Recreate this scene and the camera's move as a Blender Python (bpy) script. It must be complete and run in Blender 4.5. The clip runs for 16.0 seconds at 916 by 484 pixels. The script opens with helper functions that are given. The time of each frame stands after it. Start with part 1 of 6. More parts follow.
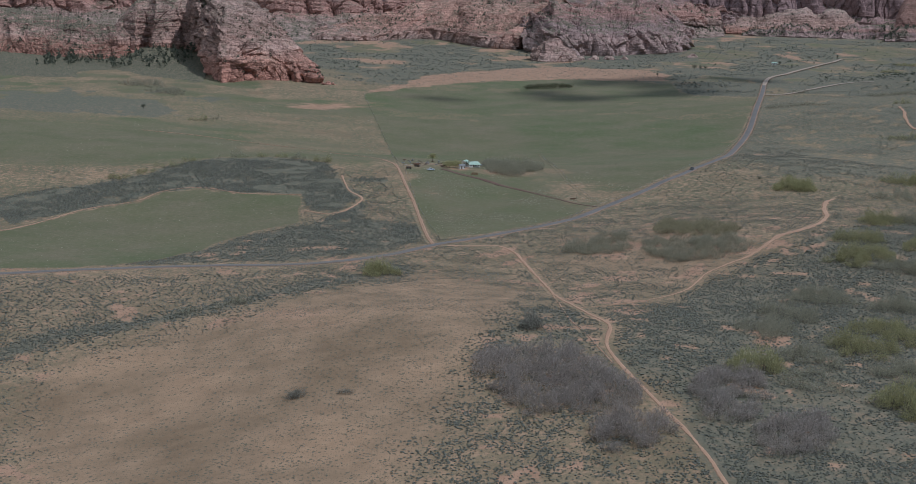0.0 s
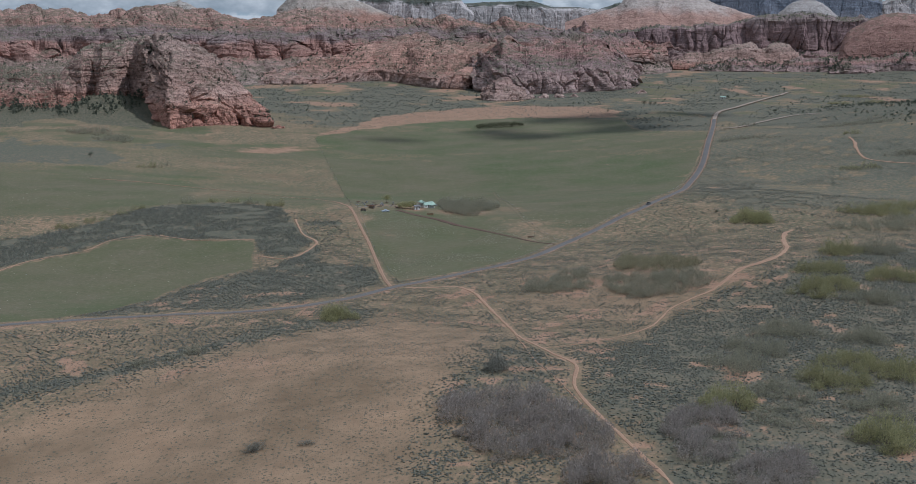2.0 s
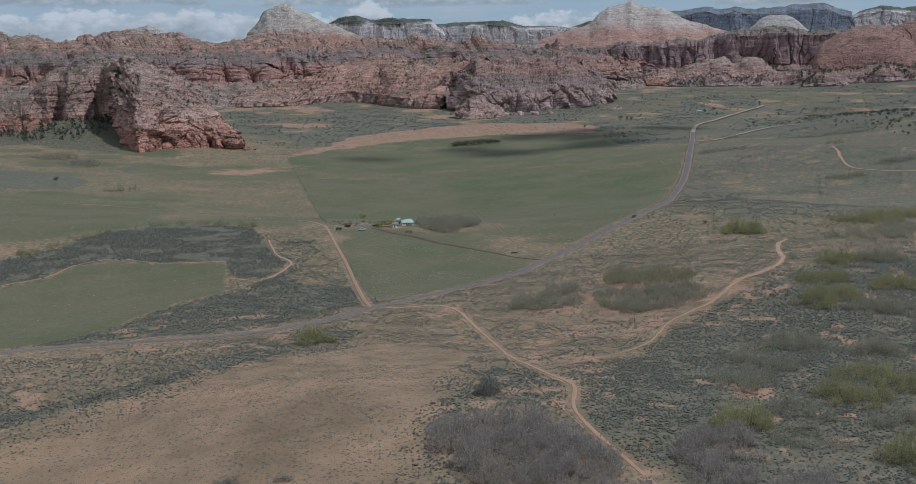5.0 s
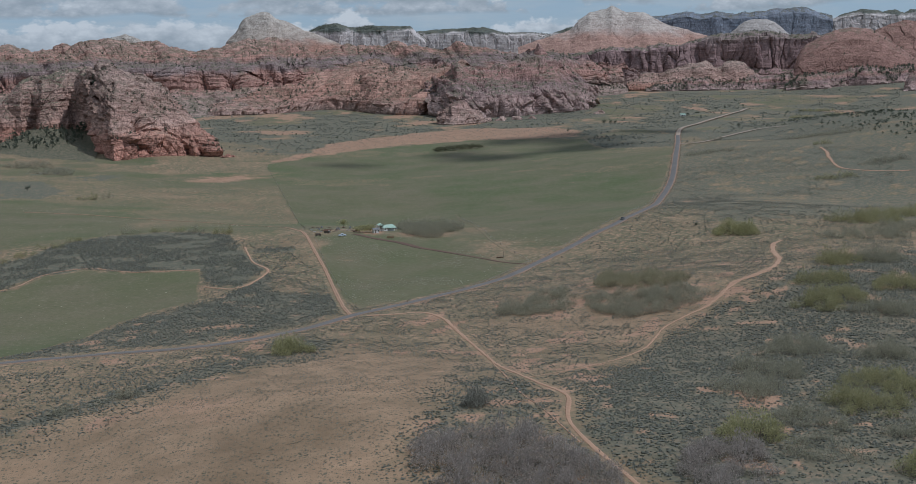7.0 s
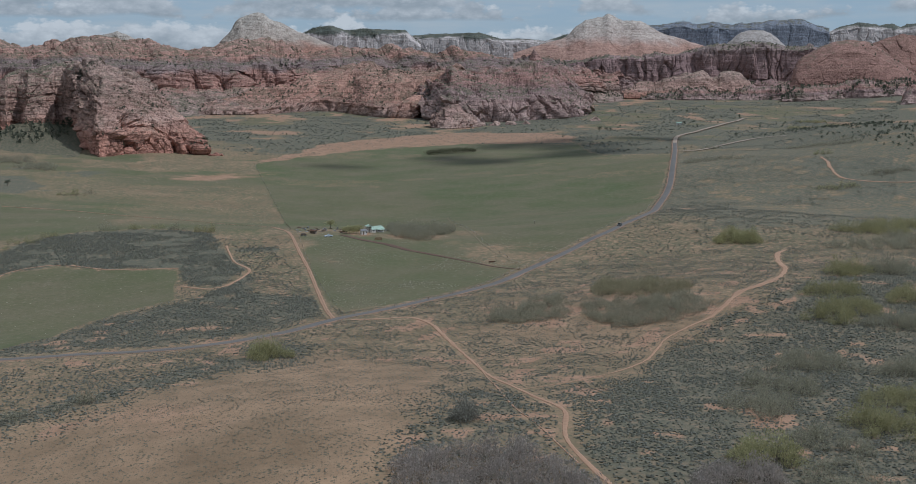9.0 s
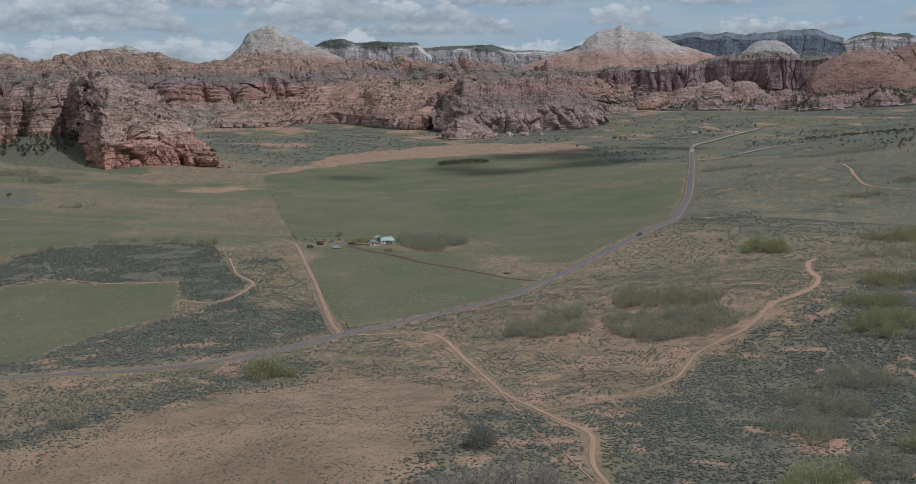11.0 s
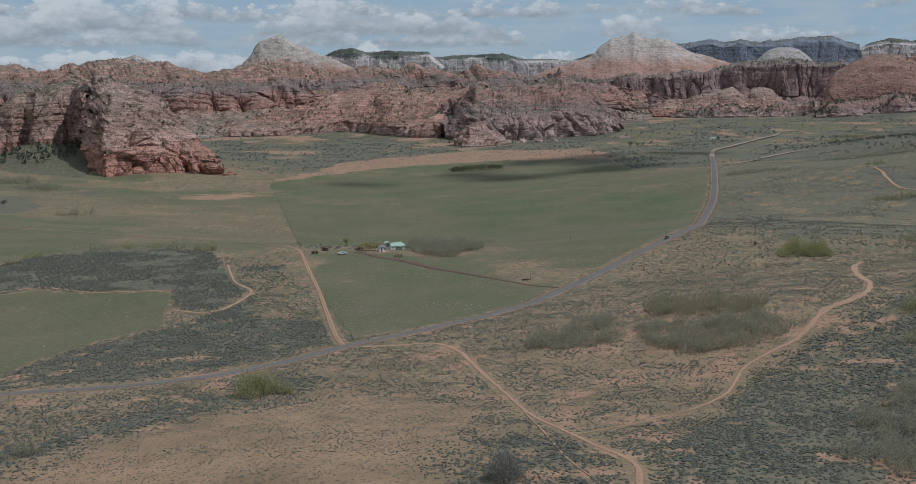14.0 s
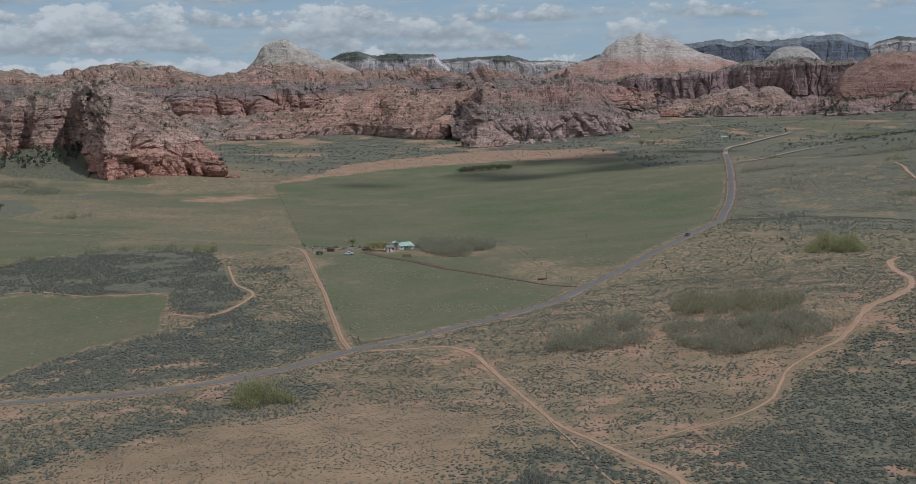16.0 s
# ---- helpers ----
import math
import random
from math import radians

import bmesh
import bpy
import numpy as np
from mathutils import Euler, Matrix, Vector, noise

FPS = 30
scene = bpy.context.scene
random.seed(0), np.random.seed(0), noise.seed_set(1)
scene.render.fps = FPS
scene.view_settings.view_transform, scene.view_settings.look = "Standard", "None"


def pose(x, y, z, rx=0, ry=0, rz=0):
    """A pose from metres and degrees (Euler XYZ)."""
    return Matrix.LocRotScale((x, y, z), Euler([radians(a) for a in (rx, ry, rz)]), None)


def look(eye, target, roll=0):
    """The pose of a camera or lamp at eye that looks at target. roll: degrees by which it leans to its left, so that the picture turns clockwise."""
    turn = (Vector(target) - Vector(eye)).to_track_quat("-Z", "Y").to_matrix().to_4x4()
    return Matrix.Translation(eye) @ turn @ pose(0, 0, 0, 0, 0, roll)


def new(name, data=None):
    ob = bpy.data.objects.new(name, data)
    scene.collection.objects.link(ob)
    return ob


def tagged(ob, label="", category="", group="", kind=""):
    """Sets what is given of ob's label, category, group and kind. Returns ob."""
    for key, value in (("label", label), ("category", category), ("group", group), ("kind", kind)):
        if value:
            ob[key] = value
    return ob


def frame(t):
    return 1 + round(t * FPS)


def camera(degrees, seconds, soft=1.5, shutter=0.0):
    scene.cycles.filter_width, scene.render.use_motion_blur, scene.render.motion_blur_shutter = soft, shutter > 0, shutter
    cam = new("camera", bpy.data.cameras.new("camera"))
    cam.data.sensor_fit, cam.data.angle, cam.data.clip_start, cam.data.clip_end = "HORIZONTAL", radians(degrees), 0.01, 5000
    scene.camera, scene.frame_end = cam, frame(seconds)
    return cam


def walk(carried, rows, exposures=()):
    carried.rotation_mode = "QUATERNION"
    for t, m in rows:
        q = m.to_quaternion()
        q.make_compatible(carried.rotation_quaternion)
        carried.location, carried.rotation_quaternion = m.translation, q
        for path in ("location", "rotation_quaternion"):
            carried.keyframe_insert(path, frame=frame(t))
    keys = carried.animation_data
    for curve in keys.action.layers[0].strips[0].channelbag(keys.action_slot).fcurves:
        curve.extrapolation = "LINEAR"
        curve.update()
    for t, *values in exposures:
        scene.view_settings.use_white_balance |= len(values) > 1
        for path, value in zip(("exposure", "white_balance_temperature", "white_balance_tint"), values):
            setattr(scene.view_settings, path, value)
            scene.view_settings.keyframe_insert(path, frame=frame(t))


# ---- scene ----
cam = camera(39.29, 16.0, soft=0.55)
PATH = [
    (0, (0.00, -0.00, 120.00), (15.18, 490.26, 22.99), 1.68),
    (0.5, (-0.18, 2.21, 119.60), (21.33, 492.61, 24.48), 1.35),
    (1, (-0.78, 4.71, 119.27), (24.88, 495.24, 25.88), 1.08),
    (1.5, (-1.19, 7.89, 118.85), (28.22, 499.10, 30.26), 0.77),
    (2, (-1.74, 11.65, 117.98), (31.40, 503.92, 36.90), 0.51),
    (2.5, (-2.21, 15.78, 116.71), (33.42, 508.44, 39.17), 0.27),
    (3, (-2.56, 20.39, 115.46), (33.78, 513.21, 39.26), 0.08),
    (3.5, (-2.85, 25.40, 114.04), (34.81, 518.33, 39.19), -0.10),
    (4, (-2.98, 30.79, 112.65), (36.88, 523.71, 38.91), -0.32),
    (4.2, (-2.97, 33.04, 112.15), (37.55, 525.93, 38.59), -0.36),
    (6.5, (-1.58, 61.60, 105.76), (46.00, 554.39, 35.80), -0.94),
    (7, (-0.94, 68.24, 104.20), (48.73, 560.90, 34.84), -1.04),
    (7.5, (-0.21, 75.40, 102.58), (51.85, 567.93, 34.05), -1.15),
    (8, (0.52, 82.54, 101.09), (53.63, 575.06, 33.27), -1.11),
    (8.5, (1.39, 89.97, 99.50), (55.71, 582.43, 32.22), 0.28),
    (9, (2.18, 97.48, 98.06), (55.33, 590.14, 31.26), 0.15),
    (11.5, (5.97, 136.39, 90.67), (53.33, 630.47, 30.29), -0.29),
    (12, (6.64, 144.31, 89.05), (53.12, 638.56, 29.45), -0.33),
    (12.5, (7.28, 152.27, 87.56), (53.21, 646.68, 28.81), -0.36),
    (13, (7.78, 160.15, 86.04), (53.07, 654.71, 28.00), -0.38),
    (13.5, (8.28, 168.16, 84.42), (52.63, 662.85, 26.88), -0.44),
    (14, (8.54, 176.06, 82.72), (52.24, 670.89, 25.79), -0.57),
    (14.5, (8.64, 183.79, 81.26), (51.70, 678.74, 24.90), -0.75),
    (15, (8.77, 191.40, 79.69), (51.03, 686.46, 23.78), -0.87),
    (15.5, (8.77, 199.05, 78.25), (50.53, 694.17, 22.48), -0.85),
    (16, (8.80, 206.45, 76.46), (49.88, 701.69, 21.23), -1.11),
]
walk(cam, [(t, look(eye, target, roll)) for t, eye, target, roll in PATH], exposures=[(0, -0.32, 5480, 12.5), (16, -0.34, 5740, 9.5)])

# ---- world, sun, exposure ----
SUN_TO = Vector((0.72, -0.16, 1.0)).normalized()
SUN_ELEV = math.asin(SUN_TO.z)
SUN_ROT = math.atan2(SUN_TO.x, SUN_TO.y)


def make_world():
    w = bpy.data.worlds.new("sky")
    scene.world = w
    w.use_nodes = True
    nt = w.node_tree
    n, l = nt.nodes, nt.links
    n.clear()
    out = n.new("ShaderNodeOutputWorld")
    bg = n.new("ShaderNodeBackground")
    bg.inputs[1].default_value = 0.148
    sky = n.new("ShaderNodeTexSky")
    sky.sky_type = "NISHITA"
    sky.sun_disc = False
    sky.sun_elevation, sky.sun_rotation = SUN_ELEV, SUN_ROT
    sky.altitude, sky.air_density, sky.dust_density = 1700, 1.0, 1.2
    # cumulus: noise over the view direction, flattened, with lit tops and grey bases
    tc = n.new("ShaderNodeTexCoord")

    def cloud_noise(scale, detail, rough, shift, flat=1.8):
        mp = n.new("ShaderNodeMapping")
        mp.inputs["Location"].default_value = shift
        mp.inputs["Scale"].default_value = (1, 1, flat)
        l.new(tc.outputs["Generated"], mp.inputs[0])
        t = n.new("ShaderNodeTexNoise")
        t.inputs["Scale"].default_value = scale
        t.inputs["Detail"].default_value = detail
        t.inputs["Roughness"].default_value = rough
        l.new(mp.outputs[0], t.inputs["Vector"])
        return t.outputs[0]

    def calc(op, p, q):
        m = n.new("ShaderNodeMath")
        m.operation = op
        for k, v in enumerate((p, q)):
            if isinstance(v, float):
                m.inputs[k].default_value = v
            else:
                l.new(v, m.inputs[k])
        return m.outputs[0]

    def ramp(src, stops):
        r = n.new("ShaderNodeValToRGB")
        while len(r.color_ramp.elements) < len(stops):
            r.color_ramp.elements.new(0.5)
        for e, (p, c) in zip(r.color_ramp.elements, stops):
            e.position, e.color = p, (*c, 1)
        l.new(src, r.inputs[0])
        return r.outputs[0]

    sep = n.new("ShaderNodeSeparateXYZ")
    l.new(tc.outputs["Generated"], sep.inputs[0])
    across, up = sep.outputs[0], sep.outputs[2]

    def cumulus(rows, shift, size, bar):
        """Rows of cumulus with level grey bases and puffed white tops: how much they cover, and their light."""
        sway = cloud_noise(11.0, 3, 0.5, (shift, 0.3, shift), 1.0)
        e = calc("ADD", calc("ADD", calc("MULTIPLY", up, rows), shift), calc("MULTIPLY", calc("SUBTRACT", sway, 0.5), 0.9))
        k, v = calc("FLOOR", e, 0.0), calc("FRACT", e, 0.0)
        at = n.new("ShaderNodeCombineXYZ")
        l.new(calc("ADD", calc("MULTIPLY", across, size), calc("MULTIPLY", k, 5.17)), at.inputs[0])
        l.new(calc("ADD", calc("MULTIPLY", k, 3.1), shift), at.inputs[1])
        mass = n.new("ShaderNodeTexNoise")
        mass.inputs["Scale"].default_value, mass.inputs["Detail"].default_value, mass.inputs["Roughness"].default_value = 1.0, 4, 0.5
        l.new(at.outputs[0], mass.inputs["Vector"])
        puff = n.new("ShaderNodeTexVoronoi")
        puff.feature, puff.normalize = "SMOOTH_F1", True
        puff.inputs["Scale"].default_value, puff.inputs["Detail"].default_value, puff.inputs["Roughness"].default_value, puff.inputs["Smoothness"].default_value = 1.0, 3.0, 0.6, 0.6
        spot = n.new("ShaderNodeCombineXYZ")
        l.new(calc("MULTIPLY", across, size * 4.2), spot.inputs[0])
        l.new(calc("MULTIPLY", up, size * 8.0), spot.inputs[1])
        spot.inputs[2].default_value = shift
        l.new(spot.outputs[0], puff.inputs["Vector"])
        bulge = calc("SUBTRACT", 0.36, puff.outputs["Distance"])
        body = calc("ADD", mass.outputs[0], calc("ADD", calc("MULTIPLY", bulge, 0.55), calc("MULTIPLY", across, -0.36)))
        ragged = cloud_noise(60.0, 6, 0.6, (0.4, shift, 0.2), 2.0)
        body = calc("ADD", body, calc("MULTIPLY", calc("SUBTRACT", ragged, 0.5), 0.22))
        over = calc("SUBTRACT", body, calc("ADD", calc("MULTIPLY", calc("POWER", v, 1.6), 0.34), bar))
        base = ramp(v, [(0.02, (0, 0, 0)), (0.16, (1, 1, 1))])
        cover = calc("MULTIPLY", ramp(over, [(0.0, (0, 0, 0)), (0.07, (1, 1, 1))]), base)
        lit = calc("ADD", calc("ADD", calc("MULTIPLY", v, 0.85), calc("ADD", calc("MULTIPLY", bulge, 1.5), 0.12)), calc("MULTIPLY", calc("SUBTRACT", ragged, 0.5), 0.6))
        return cover, ramp(lit, [(0.05, (2.05, 2.38, 2.52)), (0.34, (2.60, 2.88, 2.98)), (0.58, (3.3, 3.52, 3.55)), (0.88, (4.35, 4.5, 4.4))])

    veil = n.new("ShaderNodeMixRGB")
    veil.inputs[0].default_value = 0.86
    veil.inputs[2].default_value = (2.18, 2.80, 3.24, 1)
    l.new(sky.outputs[0], veil.inputs[1])
    wisp = cloud_noise(13.0, 9, 0.6, (0.1, 0.7, 0.2), 6.0)
    thin = n.new("ShaderNodeMixRGB")
    l.new(calc("MULTIPLY", ramp(wisp, [(0.44, (0, 0, 0)), (0.66, (1, 1, 1))]), 0.75), thin.inputs[0])
    l.new(veil.outputs[0], thin.inputs[1])
    thin.inputs[2].default_value = (3.3, 3.62, 3.66, 1)
    sky_colour = thin.outputs[0]
    for rows, shift, size, bar in ((46.0, 0.37, 20.0, 0.40), (29.0, 2.81, 13.0, 0.39)):
        cover, shade = cumulus(rows, shift, size, bar)
        mx = n.new("ShaderNodeMixRGB")
        l.new(cover, mx.inputs[0])
        l.new(sky_colour, mx.inputs[1])
        l.new(shade, mx.inputs[2])
        sky_colour = mx.outputs[0]
    l.new(sky_colour, bg.inputs[0])
    l.new(bg.outputs[0], out.inputs[0])


make_world()
sun = new("sun", bpy.data.lights.new("sun", "SUN"))
sun.data.energy, sun.data.angle, sun.data.color = 3.1, radians(0.9), (1.0, 0.95, 0.87)
sun.matrix_world = look(SUN_TO * 900, (0, 0, 0))


# ---- number helpers ----
def _hash(i, j, k):
    h = (i * 374761393 + j * 668265263 + k * 2147483647) & 0xFFFFFFFF
    h = ((h ^ (h >> 13)) * 1274126177) & 0xFFFFFFFF
    return ((h ^ (h >> 16)) & 0xFFFFFF) / 0xFFFFFF


def vnoise(x, y, seed=0):
    """Smooth value noise, 0 to 1, for arrays."""
    i, j = np.floor(x).astype(np.int64), np.floor(y).astype(np.int64)
    u, v = x - i, y - j
    u, v = u * u * u * (u * (6 * u - 15) + 10), v * v * v * (v * (6 * v - 15) + 10)
    a, b = _hash(i, j, seed), _hash(i + 1, j, seed)
    c, d = _hash(i, j + 1, seed), _hash(i + 1, j + 1, seed)
    return (a * (1 - u) + b * u) * (1 - v) + (c * (1 - u) + d * u) * v


def fbm(x, y, octaves=4, seed=0, gain=0.5):
    total, amp, norm = 0.0, 1.0, 0.0
    for k in range(octaves):
        ca, sa = math.cos(0.6 + k), math.sin(0.6 + k)
        total = total + amp * vnoise((x * ca - y * sa) * 2**k + 17.3 * k, (x * sa + y * ca) * 2**k - 9.1 * k, seed + k)
        norm += amp
        amp *= gain
    return total / norm


def sstep(a, b, v):
    u = np.clip((v - a) / (b - a), 0, 1)
    return u * u * (3 - 2 * u)


def poly_dist(px, py, poly):
    """Signed distance to a closed outline: negative inside."""
    best = np.full(px.shape, 1e12)
    inside = np.zeros(px.shape, bool)
    for (ax, ay), (bx, by) in zip(poly, poly[1:] + poly[:1]):
        dx, dy = bx - ax, by - ay
        t = np.clip(((px - ax) * dx + (py - ay) * dy) / (dx * dx + dy * dy), 0, 1)
        best = np.minimum(best, (px - ax - t * dx) ** 2 + (py - ay - t * dy) ** 2)
        cross = ((ay > py) != (by > py)) & (px < (bx - ax) * (py - ay) / ((by - ay) or 1e-9) + ax)
        inside ^= cross
    return np.where(inside, -1, 1) * np.sqrt(best)


def line_dist(px, py, line):
    """Distance to an open line, with the share of its length at the nearest point."""
    best, where = np.full(px.shape, 1e12), np.zeros(px.shape)
    for k, (a, b) in enumerate(zip(line, line[1:])):
        ax, ay, bx, by = a[0], a[1], b[0], b[1]
        dx, dy = bx - ax, by - ay
        t = np.clip(((px - ax) * dx + (py - ay) * dy) / (dx * dx + dy * dy + 1e-9), 0, 1)
        q = (px - ax - t * dx) ** 2 + (py - ay - t * dy) ** 2
        where = np.where(q < best, k + t, where)
        best = np.minimum(best, q)
    return np.sqrt(best), where


def smooth_line(points, step):
    """A Catmull-Rom line through the points, resampled at even steps."""
    p = np.array(points, float)
    p = np.vstack([2 * p[0] - p[1], p, 2 * p[-1] - p[-2]])
    out = []
    for a, b, c, d in zip(p, p[1:], p[2:], p[3:]):
        m = max(2, int(np.linalg.norm(c - b) / step))
        t = np.arange(m)[:, None] / m
        out.append(0.5 * (2 * b + (c - a) * t + (2 * a - 5 * b + 4 * c - d) * t**2 + (3 * b - a - 3 * c + d) * t**3))
    return np.vstack([*out, p[-2:-1]])


def mesh_of(name, verts, faces, material=None, smooth=True):
    """A mesh from arrays of places and of three- or four-cornered faces."""
    me = bpy.data.meshes.new(name)
    verts, faces = np.asarray(verts, np.float32), np.asarray(faces, np.int32)
    n = faces.shape[1]
    me.vertices.add(len(verts))
    me.vertices.foreach_set("co", verts.ravel())
    me.loops.add(faces.size)
    me.loops.foreach_set("vertex_index", faces.ravel())
    me.polygons.add(len(faces))
    me.polygons.foreach_set("loop_start", np.arange(0, faces.size, n, dtype=np.int32))
    me.polygons.foreach_set("use_smooth", np.full(len(faces), smooth))
    me.update(calc_edges=True)
    if material:
        me.materials.append(material)
    return me


def grid_faces(rows, cols, closed=False):
    i = np.arange(rows - 1)[:, None]
    j = np.arange(cols if closed else cols - 1)[None]
    a, b = i * cols + j, i * cols + (j + 1) % cols
    return np.stack([a, b, b + cols, a + cols], -1).reshape(-1, 4)


def give(me, name, values):
    """A value of its own for every vertex, for the material to read."""
    me.attributes.new(name, "FLOAT", "POINT").data.foreach_set("value", np.asarray(values, np.float32))


# ---- the lie of the land ----
HUMPS = [  # height, x, y, spread
    (7.3, 180, 360, 140),
    (-12.4, -120, 660, 140),
    (-8.4, 0, 1320, 200),
    (11.9, 660, 1560, 300),
    (6.1, 240, 720, 100),
    (-6.7, 180, 1080, 140),
    (-6.3, 180, 1680, 200),
    (7.5, -300, 1740, 200),
    (6.1, -120, 900, 100),
    (9.6, 0, 420, 70),
    (-10, 120, 780, 100),
    (4.1, 600, 2280, 300),
    (8.9, 480, 1260, 140),
    (-13.9, -120, 360, 70),
    (7.9, 180, 600, 70),
    (11, 240, 900, 100),
    (-6.6, -240, 780, 100),
    (-4.7, 60, 540, 70),
    (-12.9, 0, 1080, 140),
    (-7.4, 480, 1020, 140),
    (-7.1, 0, 1500, 200),
    (6.8, 0, 840, 100),
    (5, 0, 600, 70),
    (4.2, -180, 540, 70),
]


def lie(x, y):
    z = sum(h * np.exp(-((x - a) ** 2 + (y - b) ** 2) / (2 * s * s)) for h, a, b, s in HUMPS)
    z = z + 0.022 * np.maximum(0, y - 2400) + 22 * sstep(700, 1250, x - 0.12 * y) * sstep(500, 1200, y) + 20 * sstep(330, 530, x - 0.12 * y) * sstep(700, 1200, y) * sstep(2000, 1650, y)
    return z + 0.7 * (fbm(x / 34, y / 34, 3, 5) - 0.5)


ROAD = [(-300, 478), (-215, 516), (-178, 533), (-146, 550), (-118, 563), (-94, 569), (-73, 570), (-52, 572), (-31, 581), (-10, 598), (7, 619), (19, 632), (40, 653), (65, 680), (88, 712), (108, 750), (130, 786), (155, 826), (182, 866), (220, 935),
        (263, 1067), (298, 1166), (325, 1252), (404, 1524), (446, 1675), (492, 1822), (547, 1932), (629, 2109), (727, 2317), (806, 2480)]
BRANCH = [(402, 1512), (434, 1520), (481, 1590), (541, 1675), (572, 1695), (590, 1672)]
SIDE_TRAIL = [(490, 1308), (478, 1262), (466, 1226), (453, 1172), (464, 1148), (501, 1128)]
WEST_TRACK = [(7, 621), (4, 650), (1, 698), (-4, 761), (-11, 822), (-16, 874), (-22, 905), (-45, 971), (-90, 1030), (-148, 1060), (-194, 1082), (-236, 1088)]
TRAIL = [(14, 617), (26, 616), (38, 617), (45, 601), (48, 577), (51, 547), (53, 517), (55, 482), (59, 456), (62, 441), (65, 430), (65.5, 420), (61, 397), (62, 376),
         (66, 354), (69, 338), (72, 321), (74, 306), (75, 290), (77, 264), (80, 236)]
FOOTWAY = [(54, 516), (53, 474), (53, 432), (56, 408), (58, 390), (60, 376)]
EAST_TRAIL = [(59, 456), (71, 466), (84, 478), (98, 490), (109, 504), (117, 521), (124, 535), (136, 548), (147, 558), (160, 578), (173, 598), (187, 612), (203, 636), (217, 668), (226, 702), (235, 727), (244, 740)]
HILL_PATH = [(-51, 827), (-47, 801), (-43, 782), (-35, 764), (-38, 746), (-45, 728), (-53, 723), (-65, 731)]
EDGE_PATH = [(-220, 668), (-207, 707), (-196, 742), (-171, 766), (-160, 790), (-138, 798), (-115, 784), (-103, 778), (-85, 775), (-72, 773)]
DRIVE = [(15, 879), (26, 859), (39, 844), (52, 823), (65, 809), (84, 785), (94, 768), (106, 755)]
MEADOW = [(-270, 600), (-224, 628), (-220, 664), (-207, 704), (-196, 739), (-171, 762), (-160, 786), (-138, 795), (-115, 782), (-93, 777), (-72, 770), (-68, 735), (-65, 702), (-90, 678), (-102, 652), (-107, 618), (-121, 588), (-140, 564), (-178, 545), (-270, 515)]
MOUND = [(-260, 760), (-225, 800), (-180, 838), (-168, 866), (-140, 895), (-105, 903), (-81, 892), (-63, 869), (-52, 830), (-47, 801), (-43, 782), (-36, 764), (-39, 747), (-46, 729), (-65, 732), (-72, 773), (-93, 779), (-115, 784), (-138, 798),
         (-162, 790), (-173, 766), (-198, 743), (-222, 690)]
FIELD = [(-71, 1562), (-16, 1669), (46, 1746), (112, 1792), (197, 1827), (270, 1811), (338, 1750), (322, 1600), (327, 1545), (392, 1478), (318, 1250), (291, 1166), (256, 1068), (213, 937), (175, 868), (148, 828), (123, 788), (101, 752),
         (81, 714), (58, 682), (33, 656), (12, 640), (5, 670), (-2, 745), (-14, 885), (-27, 1106), (-46, 1309)]
WEST_PASTURE = [(-55, 1530), (-8, 915), (-52, 948), (-153, 1060), (-230, 1090), (-420, 1180), (-420, 1440), (-250, 1500)]
BARE = [(-127, 413), (-104, 432), (-81, 451), (-54, 488), (-23, 519), (6, 543), (21, 529), (46, 498), (27, 414), (15, 372),
        (11, 349), (-1, 318), (-2, 293), (-10, 240), (-90, 240), (-109, 340)]
PINK = [(-71, 1578), (-23, 1703), (-18, 1756), (10, 1833), (57, 1903), (135, 1997), (227, 2062), (348, 2005), (372, 1899), (345, 1790), (270, 1811), (197, 1827), (112, 1792), (46, 1746), (-16, 1669)]
EAST_BRUSH = [(67, 422), (99, 477), (120, 519), (162, 570), (200, 617), (246, 659), (340, 720), (360, 500), (200, 250), (78, 250), (76, 290), (66, 349), (62, 386)]
SOUTH_BRUSH = [(14, 388), (27, 414), (46, 464), (60, 440), (60, 383), (72, 302), (78, 250), (-4, 250), (-1, 293), (11, 340)]
THIN_SAGE = [(-46, 812), (-14, 815), (1, 694), (-34, 708), (-33, 763)]
CORNER_SAGE = [(360, 1880), (520, 1870), (398, 1500), (335, 1548), (326, 1610)]
PASTURE_SAGE = [(-420, 1350), (-345, 1362), (-283, 1355), (-242, 1267), (-248, 1198), (-290, 1196), (-350, 1190), (-420, 1200)]
SWALE = [(-160, 418), (-143, 430), (-128, 448), (-97, 463), (-66, 488), (-29, 533), (-8, 562)]
VERGE = [(-200, 520), (-146, 536), (-80, 554), (-37, 554), (-8, 581), (2, 558), (-16, 509), (-50, 491), (-86, 460), (-150, 430)]
WEST_SAGE = [(-105, 633), (-88, 670), (-64, 694), (-50, 722), (-36, 764), (-49, 821), (-20, 830), (-4, 712), (1, 643), (-15, 607), (-53, 580), (-83, 580), (-140, 570)]


